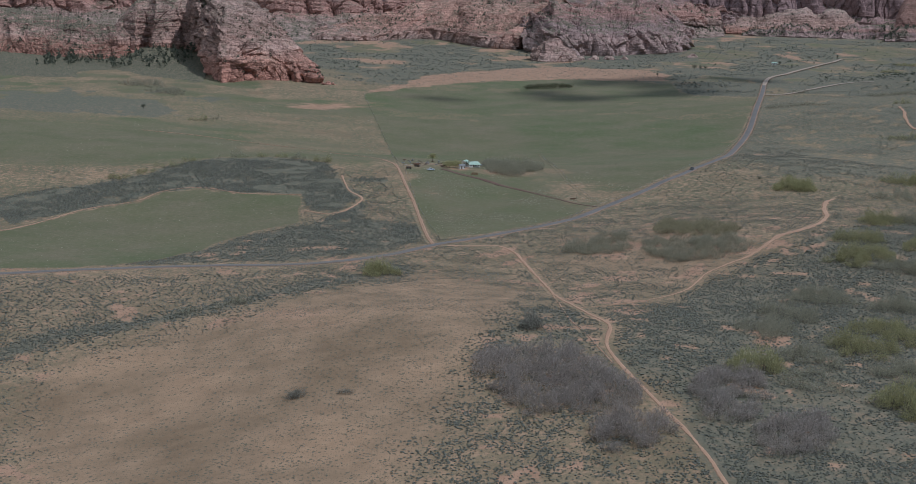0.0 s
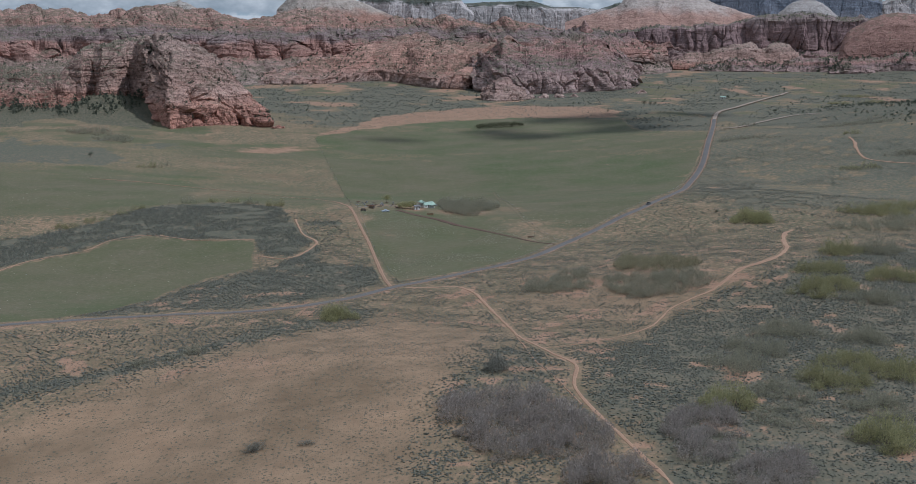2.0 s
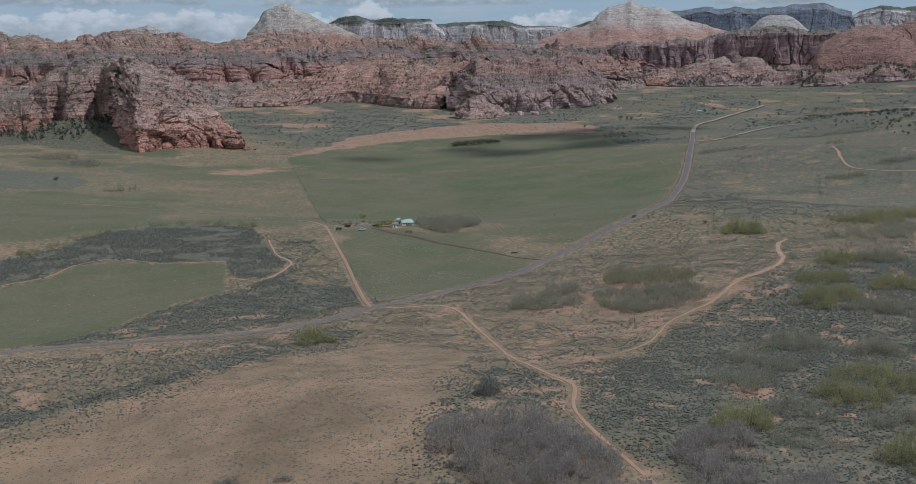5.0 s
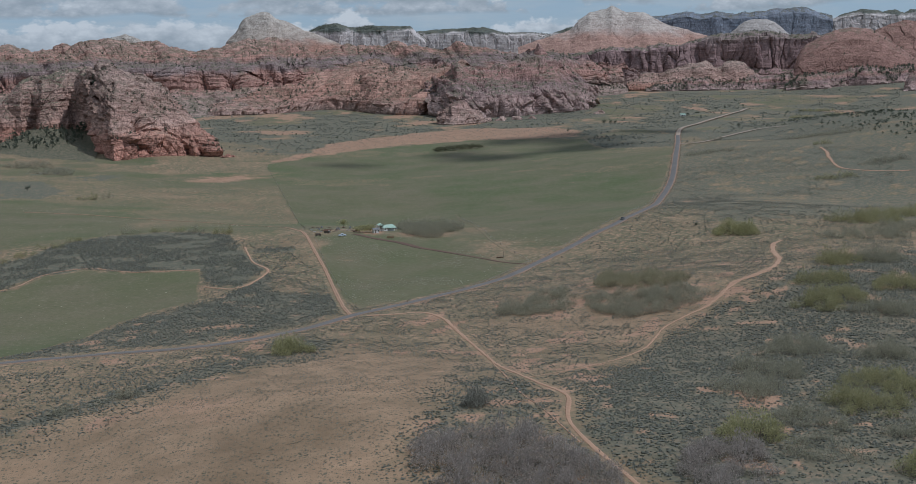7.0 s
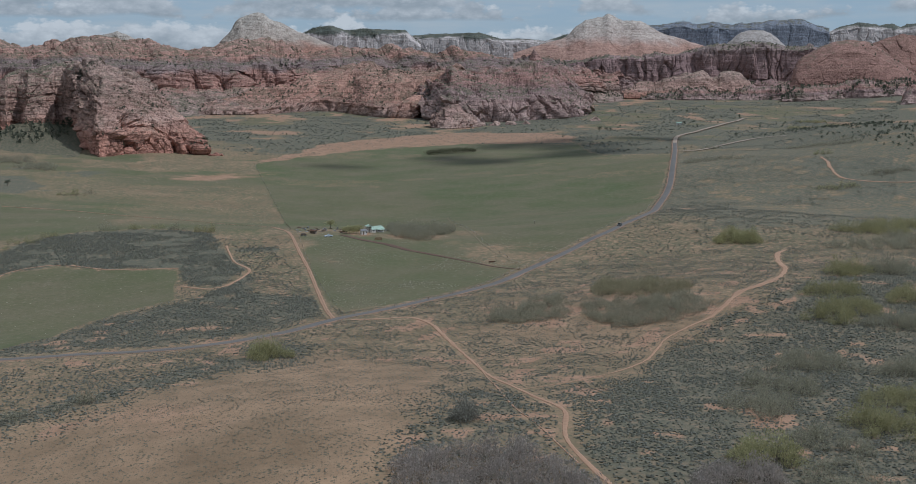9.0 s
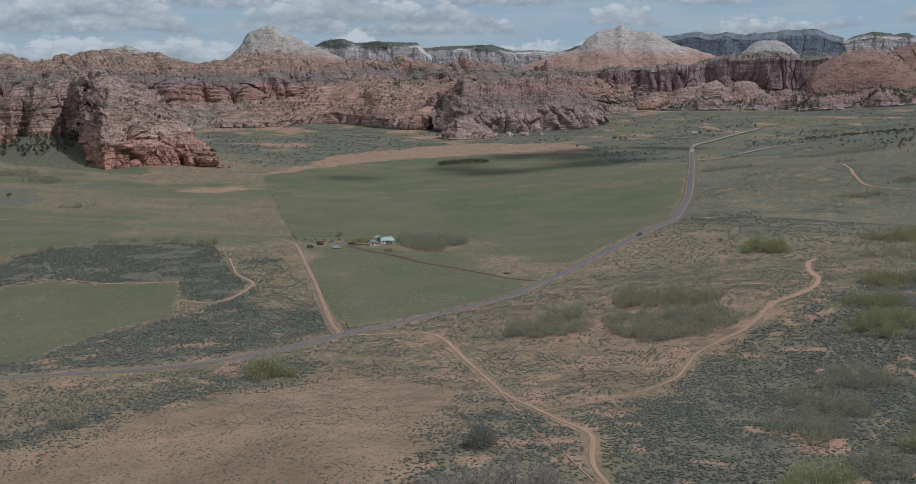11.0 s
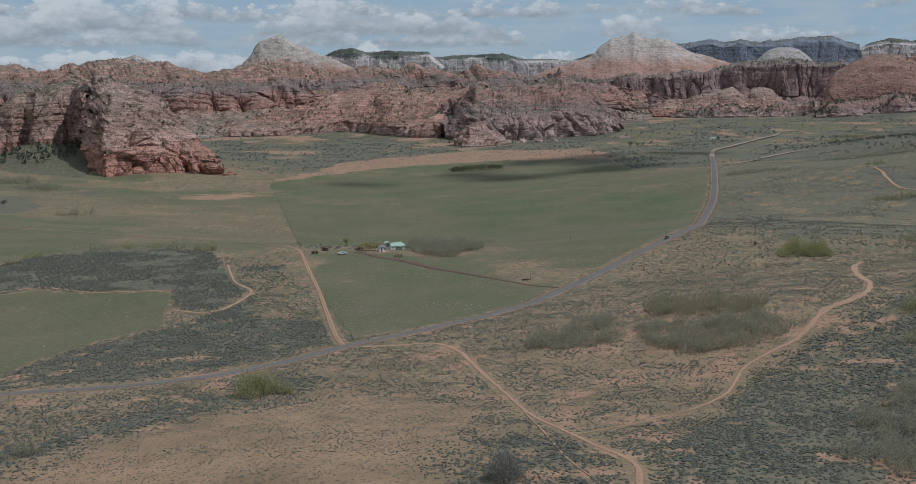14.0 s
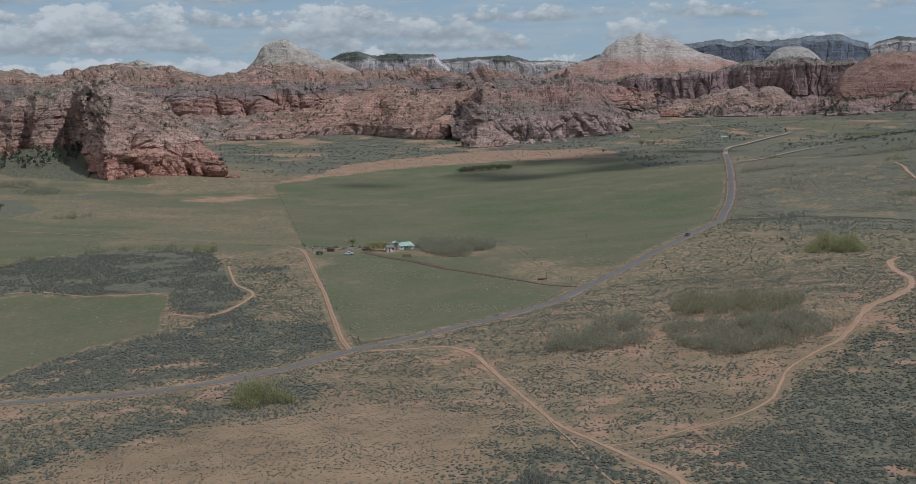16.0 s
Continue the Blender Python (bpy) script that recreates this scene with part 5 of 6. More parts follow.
def make_sage():
    coarse = [blob_base(RNG, 1) for _ in range(9)]
    tufts = [tuft_base(RNG) for _ in range(12)]
    for name, y0, y1, n, bases in (("near_sagebrush", 255, 285, 15000, tufts + coarse[:3]), ("sagebrush", 285, 470, 105000, tufts + coarse[:4]), ("open_sagebrush", 470, 760, 200000, tufts)):
        x, y = throw(n, y0, y1)
        g, b, r, br = covers(x, y)
        clump, speck = fbm(x / 8, y / 8, 3, 61), fbm(x / 2.5, y / 2.5, 2, 63)
        inside = poly_dist(x, y, BARE) + 24 * (fbm(x / 25, y / 25, 3, 65) - 0.5)
        d = (0.62 + 0.5 * br) * (1 - 0.6 * sstep(-40, -80, x) * sstep(0.6, 0.3, br)) * (0.35 + 0.65 * sstep(0.36, 0.58, clump)) * (0.45 + 1.1 * speck)
        d *= np.where(inside < 0, 0.30 + 0.35 * sstep(400, 480, y) + 0.35 * sstep(-80, 5, inside), 1) * np.where(g < 0.35, 1, 0.012 * (x < -60)) * (1 - 0.5 * r) * (1 - 0.6 * sstep(0.3, 0.7, br) * sstep(285, 330, y))
        keep = (RNG.uniform(0, 1, len(x)) < d) & near_lines(x, y, 0.2)
        x, y, br, inside = x[keep], y[keep], br[keep], inside[keep]
        size = RNG.uniform(0.42, 0.95, len(x)) * (0.66 + 0.45 * clump[keep] + 0.2 * br) * np.where(inside < -6, 0.58, 1)
        me = strewn(name, bases, np.c_[x, y, lie(x, y)], size, RNG.uniform(0, 6.3, len(x)), MAT_SAGE, RNG, size * 0.66)
        tagged(new(name, me), "grey-green sagebrush scattered over red soil", "sagebrush", kind="stuff")
    # close canopies where the shrubs touch
    x, y = throw(130000, 285, 720)
    g, b, r, br = covers(x, y)
    clump, speck = fbm(x / 10, y / 10, 3, 62), fbm(x / 3, y / 3, 2, 64)
    keep = (RNG.uniform(0, 1, len(x)) < 0.95 * sstep(0.25, 0.7, br) * (0.35 + 0.65 * sstep(0.34, 0.5, clump)) * (1 - r) * (0.12 + 0.88 * sstep(330, 450, y + 0.5 * np.maximum(0, x - 70))) * (0.5 + speck)) & near_lines(x, y, 0.3) & (g < 0.3) & (poly_dist(x, y, BARE) > -4)
    x, y, clump = x[keep], y[keep], clump[keep]
    size = RNG.uniform(0.55, 1.2, len(x)) * (0.7 + 0.6 * clump)
    me = strewn("close_sagebrush", tufts[:7] + coarse[:7], np.c_[x, y, lie(x, y)], size, RNG.uniform(0, 6.3, len(x)), MAT_SAGE, RNG, size * RNG.uniform(0.5, 0.8, len(x)))
    tagged(new("close_sagebrush", me), "close grey-green sagebrush canopy beside the trails", "sagebrush", kind="stuff")
    x, y = throw(150000, 760, 1560)
    x, y = np.r_[x, RNG.uniform(-250, 0, 40000)], np.r_[y, RNG.uniform(705, 900, 40000)]
    g, b, r, br = covers(x, y)
    clump = fbm(x / 14, y / 14, 3, 67)
    scrubby = 0.42 * sstep(40, 80, x - 0.22 * (y - 700)) * sstep(1120, 900, y) + 0.35 * sstep(230, 300, x - 0.22 * (y - 1000)) * sstep(850, 1000, y)
    d = (0.08 + scrubby + 1.0 * br) * (g < 0.3) * sstep(0.3, 0.58, clump) * (0.35 + 0.65 * sstep(1400, 800, y))
    keep = (RNG.uniform(0, 1, len(x)) < d) & near_lines(x, y, 0.6)
    x, y = x[keep], y[keep]
    size = RNG.uniform(0.55, 1.3, len(x))
    me = strewn("distant_sagebrush", tufts, np.c_[x, y, lie(x, y)], size, RNG.uniform(0, 6.3, len(x)), MAT_SAGE, RNG, size * 0.85)
    tagged(new("distant_sagebrush", me), "grey-green sagebrush on the mound and flats", "sagebrush", kind="stuff")
    x, y = throw(52000, 1560, 3200, 0.42)
    g, b, r, br = covers(x, y)
    keep = (RNG.uniform(0, 1, len(x)) < 0.85 * br * sstep(0.34, 0.55, fbm(x / 40, y / 40, 3, 69)) * (1 - g)) & near_lines(x, y, 1) & (line_dist(x, y + 26, BRANCH)[0] > 34) & (line_dist(x, y + 26, ROAD[-6:])[0] > 32)
    x, y = x[keep], y[keep]
    size = RNG.uniform(1.8, 4.4, len(x))
    # small bushes dotted over the bare strip beyond the field
    px, py = RNG.uniform(-60, 390, 9000), RNG.uniform(1590, 2050, 9000)
    dotted = (poly_dist(px, py, PINK) < 8) & (RNG.uniform(0, 1, 9000) < 0.4)
    x, y, size = np.r_[x, px[dotted]], np.r_[y, py[dotted]], np.r_[size, RNG.uniform(0.8, 1.9, dotted.sum())]
    me = strewn("valley_brush", tufts, np.c_[x, y, lie(x, y)], size, RNG.uniform(0, 6.3, len(x)), MAT_SAGE, RNG, size * 0.7)
    tagged(new("valley_brush", me), "grey-green brush covering the far valley floor", "brush", kind="stuff")


make_sage()
MAT_STRAW = leaf_material("dry_bunchgrass", [(0.1, (0.29, 0.27, 0.195)), (0.5, (0.38, 0.355, 0.27)), (0.9, (0.48, 0.45, 0.35))])


def make_tufts():
    """Dry bunchgrass standing in the thin near end of the pasture and dotted over the meadow and the west pasture."""
    n = 26000
    x, y = np.r_[RNG.uniform(-15, 190, n), RNG.uniform(-230, -60, n // 10), RNG.uniform(-260, -20, n // 3)], np.r_[RNG.uniform(635, 960, n), RNG.uniform(560, 800, n // 10), RNG.uniform(910, 1400, n // 3)]
    patch = fbm(x / 22, y / 30, 3, 161)
    near = (poly_dist(x, y, FIELD) < -3) & (y < 960)
    west = (x < -25) & (y > 905)
    grassy = (poly_dist(x, y, MEADOW) < -4) & (y < 820)
    chance = np.where(near, 0.6 * sstep(0.42, 0.66, patch) * sstep(960, 760, y + 0.7 * np.maximum(0, x - 60)), 0) + 0.25 * west * sstep(0.45, 0.7, patch) + 0.05 * grassy
    keep = (RNG.uniform(0, 1, len(x)) < chance) & near_lines(x, y, 0.5)
    x, y = x[keep], y[keep]
    size = RNG.uniform(0.35, 0.95, len(x))
    tufts = [tuft_base(RNG) for _ in range(8)]
    me = strewn("bunchgrass", tufts, np.c_[x, y, lie(x, y)], size, RNG.uniform(0, 6.3, len(x)), MAT_STRAW, RNG, size * 0.5)
    tagged(new("bunchgrass", me), "pale dry bunchgrass tufts standing in the pastures", "bunchgrass", kind="stuff")


make_tufts()


def thicket(outline, height, label, material, per=3.4, blades=58, stems=True, category="thicket", group=""):
    """A stand of shrubby oak: many stems and a fuzzy crown of twigs, uneven in height, with gaps."""
    xs, ys = np.array(outline).T
    n = int((xs.max() - xs.min()) * (ys.max() - ys.min()) / per)
    x, y = RNG.uniform(xs.min(), xs.max(), n), RNG.uniform(ys.min(), ys.max(), n)
    d = poly_dist(x, y, outline) + 5 * (fbm(x / 8, y / 8, 3, 71) - 0.5)
    keep = (d < 0) & (fbm(x / 6, y / 6, 2, 73) > 0.27)
    x, y, d = x[keep], y[keep], d[keep]
    z = lie(x, y)
    dome = cells(x / 5.2, y / 5.2, 77)
    tall = height * (0.60 + 0.40 * sstep(0, -4, d) if category != "oak_shrub" else 0.42 + 0.75 * sstep(1, -6, d)) * (1.28 - 1.0 * np.minimum(1, dome[2]) ** 2) * (0.65 + 0.7 * dome[0]) * RNG.uniform(0.85, 1.12, len(x)) / 1.9
    base = new(category, None)
    base.location = (float(x.mean()), float(y.mean()), float(z.mean()))
    tagged(base, label, category, group)
    rel = np.c_[x, y, z] - np.array(base.location)
    twigs = [spray_base(RNG, blades if y.mean() < 1000 else blades // 3, 0.25, 2.6, 1.45, 0.44, 0.17 if y.mean() < 720 else 0.20 if y.mean() < 1000 else 0.26, 1.0) for _ in range(5)]
    part("crown", strewn("crown", twigs, rel, np.full(len(x), 1.0) * RNG.uniform(0.8, 1.25, len(x)), RNG.uniform(0, 6.3, len(x)), material, RNG, tall), base)
    if stems:
        poles = [spray_base(RNG, 5, 0.0, 0.05, 1.1, 1.9, 0.07, 0.25) for _ in range(3)]
        part("understorey", strewn("understorey", poles, rel, np.ones(len(x)), RNG.uniform(0, 6.3, len(x)), MAT_BARK, RNG, tall), base)["kind"] = "stuff"
    return base


def oval(cx, cy, rx, ry, turn=0.0, n=14, seed=0):
    c, s = math.cos(radians(turn)), math.sin(radians(turn))
    out = []
    for k in range(n):
        t = 2 * math.pi * k / n
        w = 1 + 0.22 * math.sin(3 * t + seed) + 0.12 * math.sin(5 * t + 2.3 * seed)
        u, v = rx * w * math.cos(t), ry * w * math.sin(t)
        out.append((cx + u * c - v * s, cy + u * s + v * c))
    return out


GREY = "bare grey scrub oak thicket among sagebrush"
thicket([(16, 371), (21, 384), (34, 388), (50, 385), (60, 366), (65, 351), (61, 337), (46, 333), (30, 332), (26, 342)], 3.3, GREY, MAT_TWIG, 2.6)
thicket([(46, 319), (54, 333), (67, 333), (69, 321), (61, 309), (50, 306)], 3.4, GREY + " beside the trail", MAT_TWIG, 2.4)
thicket([(79, 352), (87, 369), (102, 370), (103, 354), (92, 330), (80, 325)], 3.0, GREY, MAT_TWIG, 2.6)
thicket([(89, 317), (97, 330), (109, 335), (113, 320), (102, 304), (90, 304)], 3.2, GREY, MAT_TWIG, 2.4)
thicket([(76, 601), (91, 635), (106, 640), (104, 604), (93, 578)], 2.5, "budding grey-green oak grove on bare red ground", MAT_TWIG_GREEN, 3.2)
thicket([(116, 628), (127, 664), (134, 668), (152, 645), (160, 620), (150, 606), (132, 612)], 3.0, "budding olive-green oak stand at the back of the grove", MAT_OLIVE, 3.0)
thicket([(104, 588), (110, 612), (132, 604), (152, 600), (157, 582), (140, 560), (112, 557)], 2.4, "low grey oak stand at the front of the grove", MAT_TWIG_GREEN, 2.8)
thicket(oval(77, 603, 9, 18, 0, 12, 4), 2.4, "low olive oak stand at the edge of the grove", MAT_TWIG_GREEN, 3.0)
thicket(oval(63, 908, 21, 43, 0, 14, 1), 3.6, "grey bare-branched grove beside the ranch house", MAT_TWIG_GREEN, 4.2)
LUSH = "bright yellow-green leafing oak shrub in sagebrush"
for cx, cy, rx, ry, h in ((104, 377, 9, 9, 4.2), (139, 342, 9, 10, 4.0), (-17, 544, 8.5, 9, 4.4), (231, 780, 12, 15, 4.2)):
    thicket(oval(cx, cy, rx, ry, 10, 14, cx), h, LUSH, MAT_LEAF, 2.2, category="oak_shrub", group="leafing oak shrubs")
BUDDING = [(234, 640, 14, 9), (258, 648, 14, 9), (206, 585, 12, 8), (200, 552, 13, 9), (188, 540, 10, 8), (236, 573, 14, 10), (162, 430, 9, 9), (146, 401, 10, 11),
           (181, 464, 9, 9), (170, 413, 10, 11), (208, 527, 12, 8), (320, 803, 22, 14), (363, 845, 20, 14), (419, 1118, 14, 9), (440, 1122, 12, 8), (500, 1180, 26, 12),
           (-66, 880, 7, 3), (-84, 894, 6, 3), (-98, 901, 5, 3), (-113, 904, 5, 3), (-128, 902, 7, 3), (-143, 893, 6, 3), (-158, 880, 7, 4), (-170, 864, 8, 4), (-181, 846, 9, 4), (-196, 830, 9, 4), (757, 2076, 20, 12), (900, 2372, 34, 16), (841, 2134, 26, 12), (591, 1500, 16, 8), (506, 1344, 10, 8), (-195, 1224, 7, 8), (-203, 1209, 7, 8), (-213, 1202, 6, 8)]
for cx, cy, rx, ry in BUDDING:
    thicket(oval(cx, cy, rx * (1.12 if cy < 900 and cx > 0 else 1), ry * (1.12 if cy < 900 and cx > 0 else 1), 8, 14, cx), 3.6 if cy < 1000 else 3.4, "patchy yellow-green oak brush among sagebrush", MAT_BUD if (cx + cy) % 3 else MAT_TWIG_GREEN, 2.8 if cy < 700 else 5.0, category="oak_shrub", group="budding oak shrubs")
for cx, cy, rx, ry in ((120, 425, 8, 9), (135, 450, 9, 10), (155, 480, 9, 11), (125, 388, 7, 8), (118, 362, 7, 8), (150, 372, 8, 9), (330, 770, 22, 12), (295, 745, 20, 11), (-82, 472, 8, 4), (-71, 482, 7, 4), (-322, 1505, 26, 34), (-284, 1440, 22, 28), (453, 1543, 13, 9), (373, 1334, 20, 9), (396, 1348, 22, 10), (416, 1340, 16, 8), (529, 1470, 22, 12), (556, 1468, 22, 12), (578, 1451, 22, 12)):
    thicket(oval(cx, cy, rx * (1.3 if cy < 900 and cx > 0 else 1), ry * (1.3 if cy < 900 and cx > 0 else 1), 15, 14, cx), 3.0 if cy < 1000 else 3.2, "low grey-green brush patch among sagebrush", MAT_TWIG_GREEN, 3.4 if cy < 700 else 6.0, category="brush_patch", group="low brush patches")
for cx, cy, r in ((38, 413, 3.6), (-35, 363, 1.9), (-20, 360, 1.4)):
    thicket(oval(cx, cy, r, r, 0, 10, cx), 4.2 if r > 3 else 1.9, "single dark grey-green bush on open ground", MAT_BUSH, 0.75, category="bush")


# ---- junipers and pines on the slopes ----
def conifer_base(rng, leaves=17, slim=0.8):
    v, f = [], []
    for k in range(leaves):
        t = rng.uniform(0.12, 1.0)
        rad = 0.5 * slim * (1.02 - t) ** 0.75 * rng.uniform(0.4, 1.1)
        ang = rng.uniform(0, 2 * math.pi)
        c = np.array([rad * math.cos(ang), rad * math.sin(ang), t])
        a, b, d = rng.normal(size=(3, 3)) * 0.18
        i = len(v)
        v += [c + a, c + b, c + d - np.array([0, 0, 0.06])]
        f.append([i, i + 1, i + 2])
    i = len(v)
    v += [np.array([0.03, 0, -0.1]), np.array([-0.03, 0.0, -0.1]), np.array([0, 0, 0.85])]
    f.append([i, i + 1, i + 2])
    return np.array(v), np.array(f)


def perch_trees():
    bases = [conifer_base(RNG) for _ in range(6)]
    pts, sizes = [], []
    for name, count, lo, hi, steep in (("sandstone_butte", 120, 2, 4.5, 0.9), ("alcove_wall", 40, 2.5, 5, 0.8), ("grassy_slope", 120, 5, 12, 1.5), ("sandstone_ridge", 300, 1.6, 3.6, 0.7), ("slickrock_slope", 420, 2, 5, 0.6),
                                       ("canyon_wall", 1900, 2, 5, 0.6), ("white_peak", 120, 2, 4, 0.4), ("dark_cliff", 500, 2.5, 5, 0.7), ("slickrock_dome", 40, 3, 6, 0.5), ("dome_ledge", 420, 4, 9, 1.0),
                                       ("back_ridge", 160, 2, 5, 0.7), ("low_ledge", 400, 3, 7, 1.2), ("flat_mesa", 700, 2, 3.6, 0.6), ("low_mesa", 500, 2, 3.4, 0.6), ("far_mesa", 400, 1.6, 3, 0.5), ("red_knoll", 120, 2, 5, 0.8)):
        x, y, z, slope, p, scrub = PERCHES[name]
        thick = fbm(x / 60, y / 60, 3, 91) + 0.25 * (scrub - 0.5)
        if name == "grassy_slope":
            # the pines stand close under the cliff
            thick = (0.80 * sstep(0.18, 0.5, p) * sstep(0.95, 0.85, p) + 0.8 * (thick - 0.5)) * (x > -520) * (x < -300)
        if name == "canyon_wall":
            # thick on the talus and the bench, thin on the slickrock above
            thick = thick - 0.22 * ((p > 0.27) & (p < 0.56)) - 0.10 * (p > 0.76) + 0.25 * ((p > 0.97) & (x < -420))
        ok = np.flatnonzero((slope < steep) & (p > 0.01) & (thick > 0.48))
        if len(ok) == 0:
            continue
        take = RNG.choice(ok, min(count, len(ok)), replace=False)
        pts.append(np.c_[x, y, z][take])
        sizes.append(RNG.uniform(lo, hi, len(take)))
    pts, sizes = np.vstack(pts), np.concatenate(sizes)
    me = strewn("slope_conifers", bases, pts, sizes * np.where(sizes > 6, 0.75, 1.25), RNG.uniform(0, 6.3, len(pts)), MAT_DARKLEAF, RNG, sizes)
    tagged(new("slope_conifers", me), "dark junipers and pines dotted over rock ledges", "conifers", kind="stuff")
    # valley junipers and far brush
    x, y = throw(9000, 1550, 3300, 0.42)
    lush = fbm(x / 90, y / 90, 4, 97)
    g, b, r, br = covers(x, y)
    east = sstep(0.22, 0.36, x / y)
    keep = RNG.uniform(0, 1, len(x)) < (0.22 * sstep(0.52, 0.62, lush) + 0.16 * east) * (1 - g) * (1 - r) * (0.4 + 0.6 * sstep(1900, 2100, y))
    keep &= near_lines(x, y, 4) & (line_dist(x, y + 26, BRANCH)[0] > 36) & (line_dist(x, y + 26, ROAD[-6:])[0] > 34)
    hx, hy = RNG.uniform(560, 900, 3000), RNG.uniform(1250, 1850, 3000)
    hill = (RNG.uniform(0, 1, 3000) < 0.7 * sstep(390, 470, hx - 0.12 * hy)) & (fbm(hx / 30, hy / 30, 3, 98) > 0.45)
    x, y = np.r_[x[keep], hx[hill]], np.r_[y[keep], hy[hill]]
    size = RNG.uniform(1.2, 3.4, len(x))
    me = strewn("valley_junipers", bases, np.c_[x, y, lie(x, y)], size * 1.6, RNG.uniform(0, 6.3, len(x)), MAT_DARKLEAF, RNG, size)
    tagged(new("valley_junipers", me), "dark junipers and brush scattered across the far valley", "junipers", kind="stuff")


perch_trees()


# ---- small helpers for built things ----
def paint(name, colour, rough=0.6, metal=0.0, grime=0.35):
    m, n, l, bsdf = node_mat(name, rough)
    dirt = tex_noise(n, l, 1.6, 5, 0.65)
    col = mix_of(n, l, grime, colour, ramp_of(n, l, dirt, [(0.3, tuple(0.45 * c for c in colour)), (0.7, tuple(min(1, 1.1 * c) for c in colour))]))
    l.new(col, bsdf.inputs["Base Color"])
    bsdf.inputs["Metallic"].default_value = metal
    return m


P_WHITE = paint("weathered_white_paint", (0.72, 0.71, 0.68))
P_GREEN = paint("pale_green_metal_roofing", (0.43, 0.56, 0.47), 0.6, 0.0, 0.7)
P_WOOD = paint("tan_boards", (0.34, 0.23, 0.14), 0.8)
P_OLDWOOD = paint("old_grey_boards", (0.17, 0.14, 0.115), 0.9)
P_RUST = paint("rusted_steel", (0.13, 0.075, 0.05), 0.8)
P_GLASS = paint("dark_glass", (0.03, 0.035, 0.04), 0.1, 0.0, 0.1)
P_TYRE = paint("tyre_rubber", (0.03, 0.03, 0.03), 0.9)
P_STEEL = paint("grey_steel", (0.35, 0.35, 0.36), 0.4, 0.7)
P_BLUE = paint("pale_blue_paint", (0.50, 0.56, 0.62), 0.35)
P_GREYCAR = paint("dark_grey_car_paint", (0.10, 0.105, 0.11), 0.3)
P_LINE = paint("faded_road_paint", (0.26, 0.25, 0.21), 0.9)
P_CLOUD = paint("cloud_white", (0.85, 0.85, 0.86), 1.0, 0.0, 0.1)


def box_bm(bm, sx, sy, sz, at=(0, 0, 0), taper=1.0, bevel=0.03):
    """A block that stands on its base centre, tapered upward, with eased edges."""
    made = bmesh.ops.create_cube(bm, size=1.0)["verts"]
    for v in made:
        k = taper if v.co.z > 0 else 1.0
        v.co = Vector((v.co.x * sx * k + at[0], v.co.y * sy * k + at[1], (v.co.z + 0.5) * sz + at[2]))
    if bevel:
        bmesh.ops.bevel(bm, geom=[e for e in bm.edges if e.verts[0] in made and e.verts[1] in made], offset=bevel, segments=1, affect="EDGES")


def bm_part(name, bm, material, parent, label=""):
    me = bpy.data.meshes.new(name)
    bm.to_mesh(me)
    bm.free()
    me.materials.append(material)
    ob = new(name, me)
    ob.parent = parent
    return tagged(ob, label)


def block(name, material, parent, sx, sy, sz, at, label="", taper=1.0, bevel=0.03):
    bm = bmesh.new()
    box_bm(bm, sx, sy, sz, at, taper, bevel)
    return bm_part(name, bm, material, parent, label)


def stand(name, x, y, turn, label, category, group="", lift=0.0):
    """An empty on the ground, to which the parts of a thing belong."""
    ob = new(name)
    ob.matrix_world = pose(x, y, float(lie(np.array([x]), np.array([y]))[0]) + lift, 0, 0, turn)
    return tagged(ob, label, category, group)


def wheel(parent, x, y, r=0.36, w=0.24):
    bm = bmesh.new()
    bmesh.ops.create_cone(bm, cap_ends=True, segments=16, radius1=r, radius2=r, depth=w, matrix=pose(x, y, r, 90, 0, 0))
    tyre = bm_part("wheel", bm, P_TYRE, parent, "black rubber tyre")
    bm = bmesh.new()
    bmesh.ops.create_cone(bm, cap_ends=True, segments=12, radius1=r * 0.55, radius2=r * 0.5, depth=w * 1.08, matrix=pose(x, y, r, 90, 0, 0))
    bm_part("rim", bm, P_STEEL, tyre, "grey steel rim")


def profile_bm(points, width, inset=0.0):
    """A side outline, given as (x, z), drawn out across the width, narrower at the top."""
    bm = bmesh.new()
    top = max(z for _, z in points)
    rows = []
    for side in (-1, 1):
        rows.append([bm.verts.new((x, side * (width / 2 - inset * z / top), z)) for x, z in points])
    bm.faces.new(rows[0])
    bm.faces.new(rows[1][::-1])
    for k in range(len(points)):
        j = (k + 1) % len(points)
        bm.faces.new((rows[0][k], rows[1][k], rows[1][j], rows[0][j]))
    bmesh.ops.recalc_face_normals(bm, faces=bm.faces)
    bmesh.ops.bevel(bm, geom=list(bm.edges), offset=0.04, segments=1, affect="EDGES")
    return bm


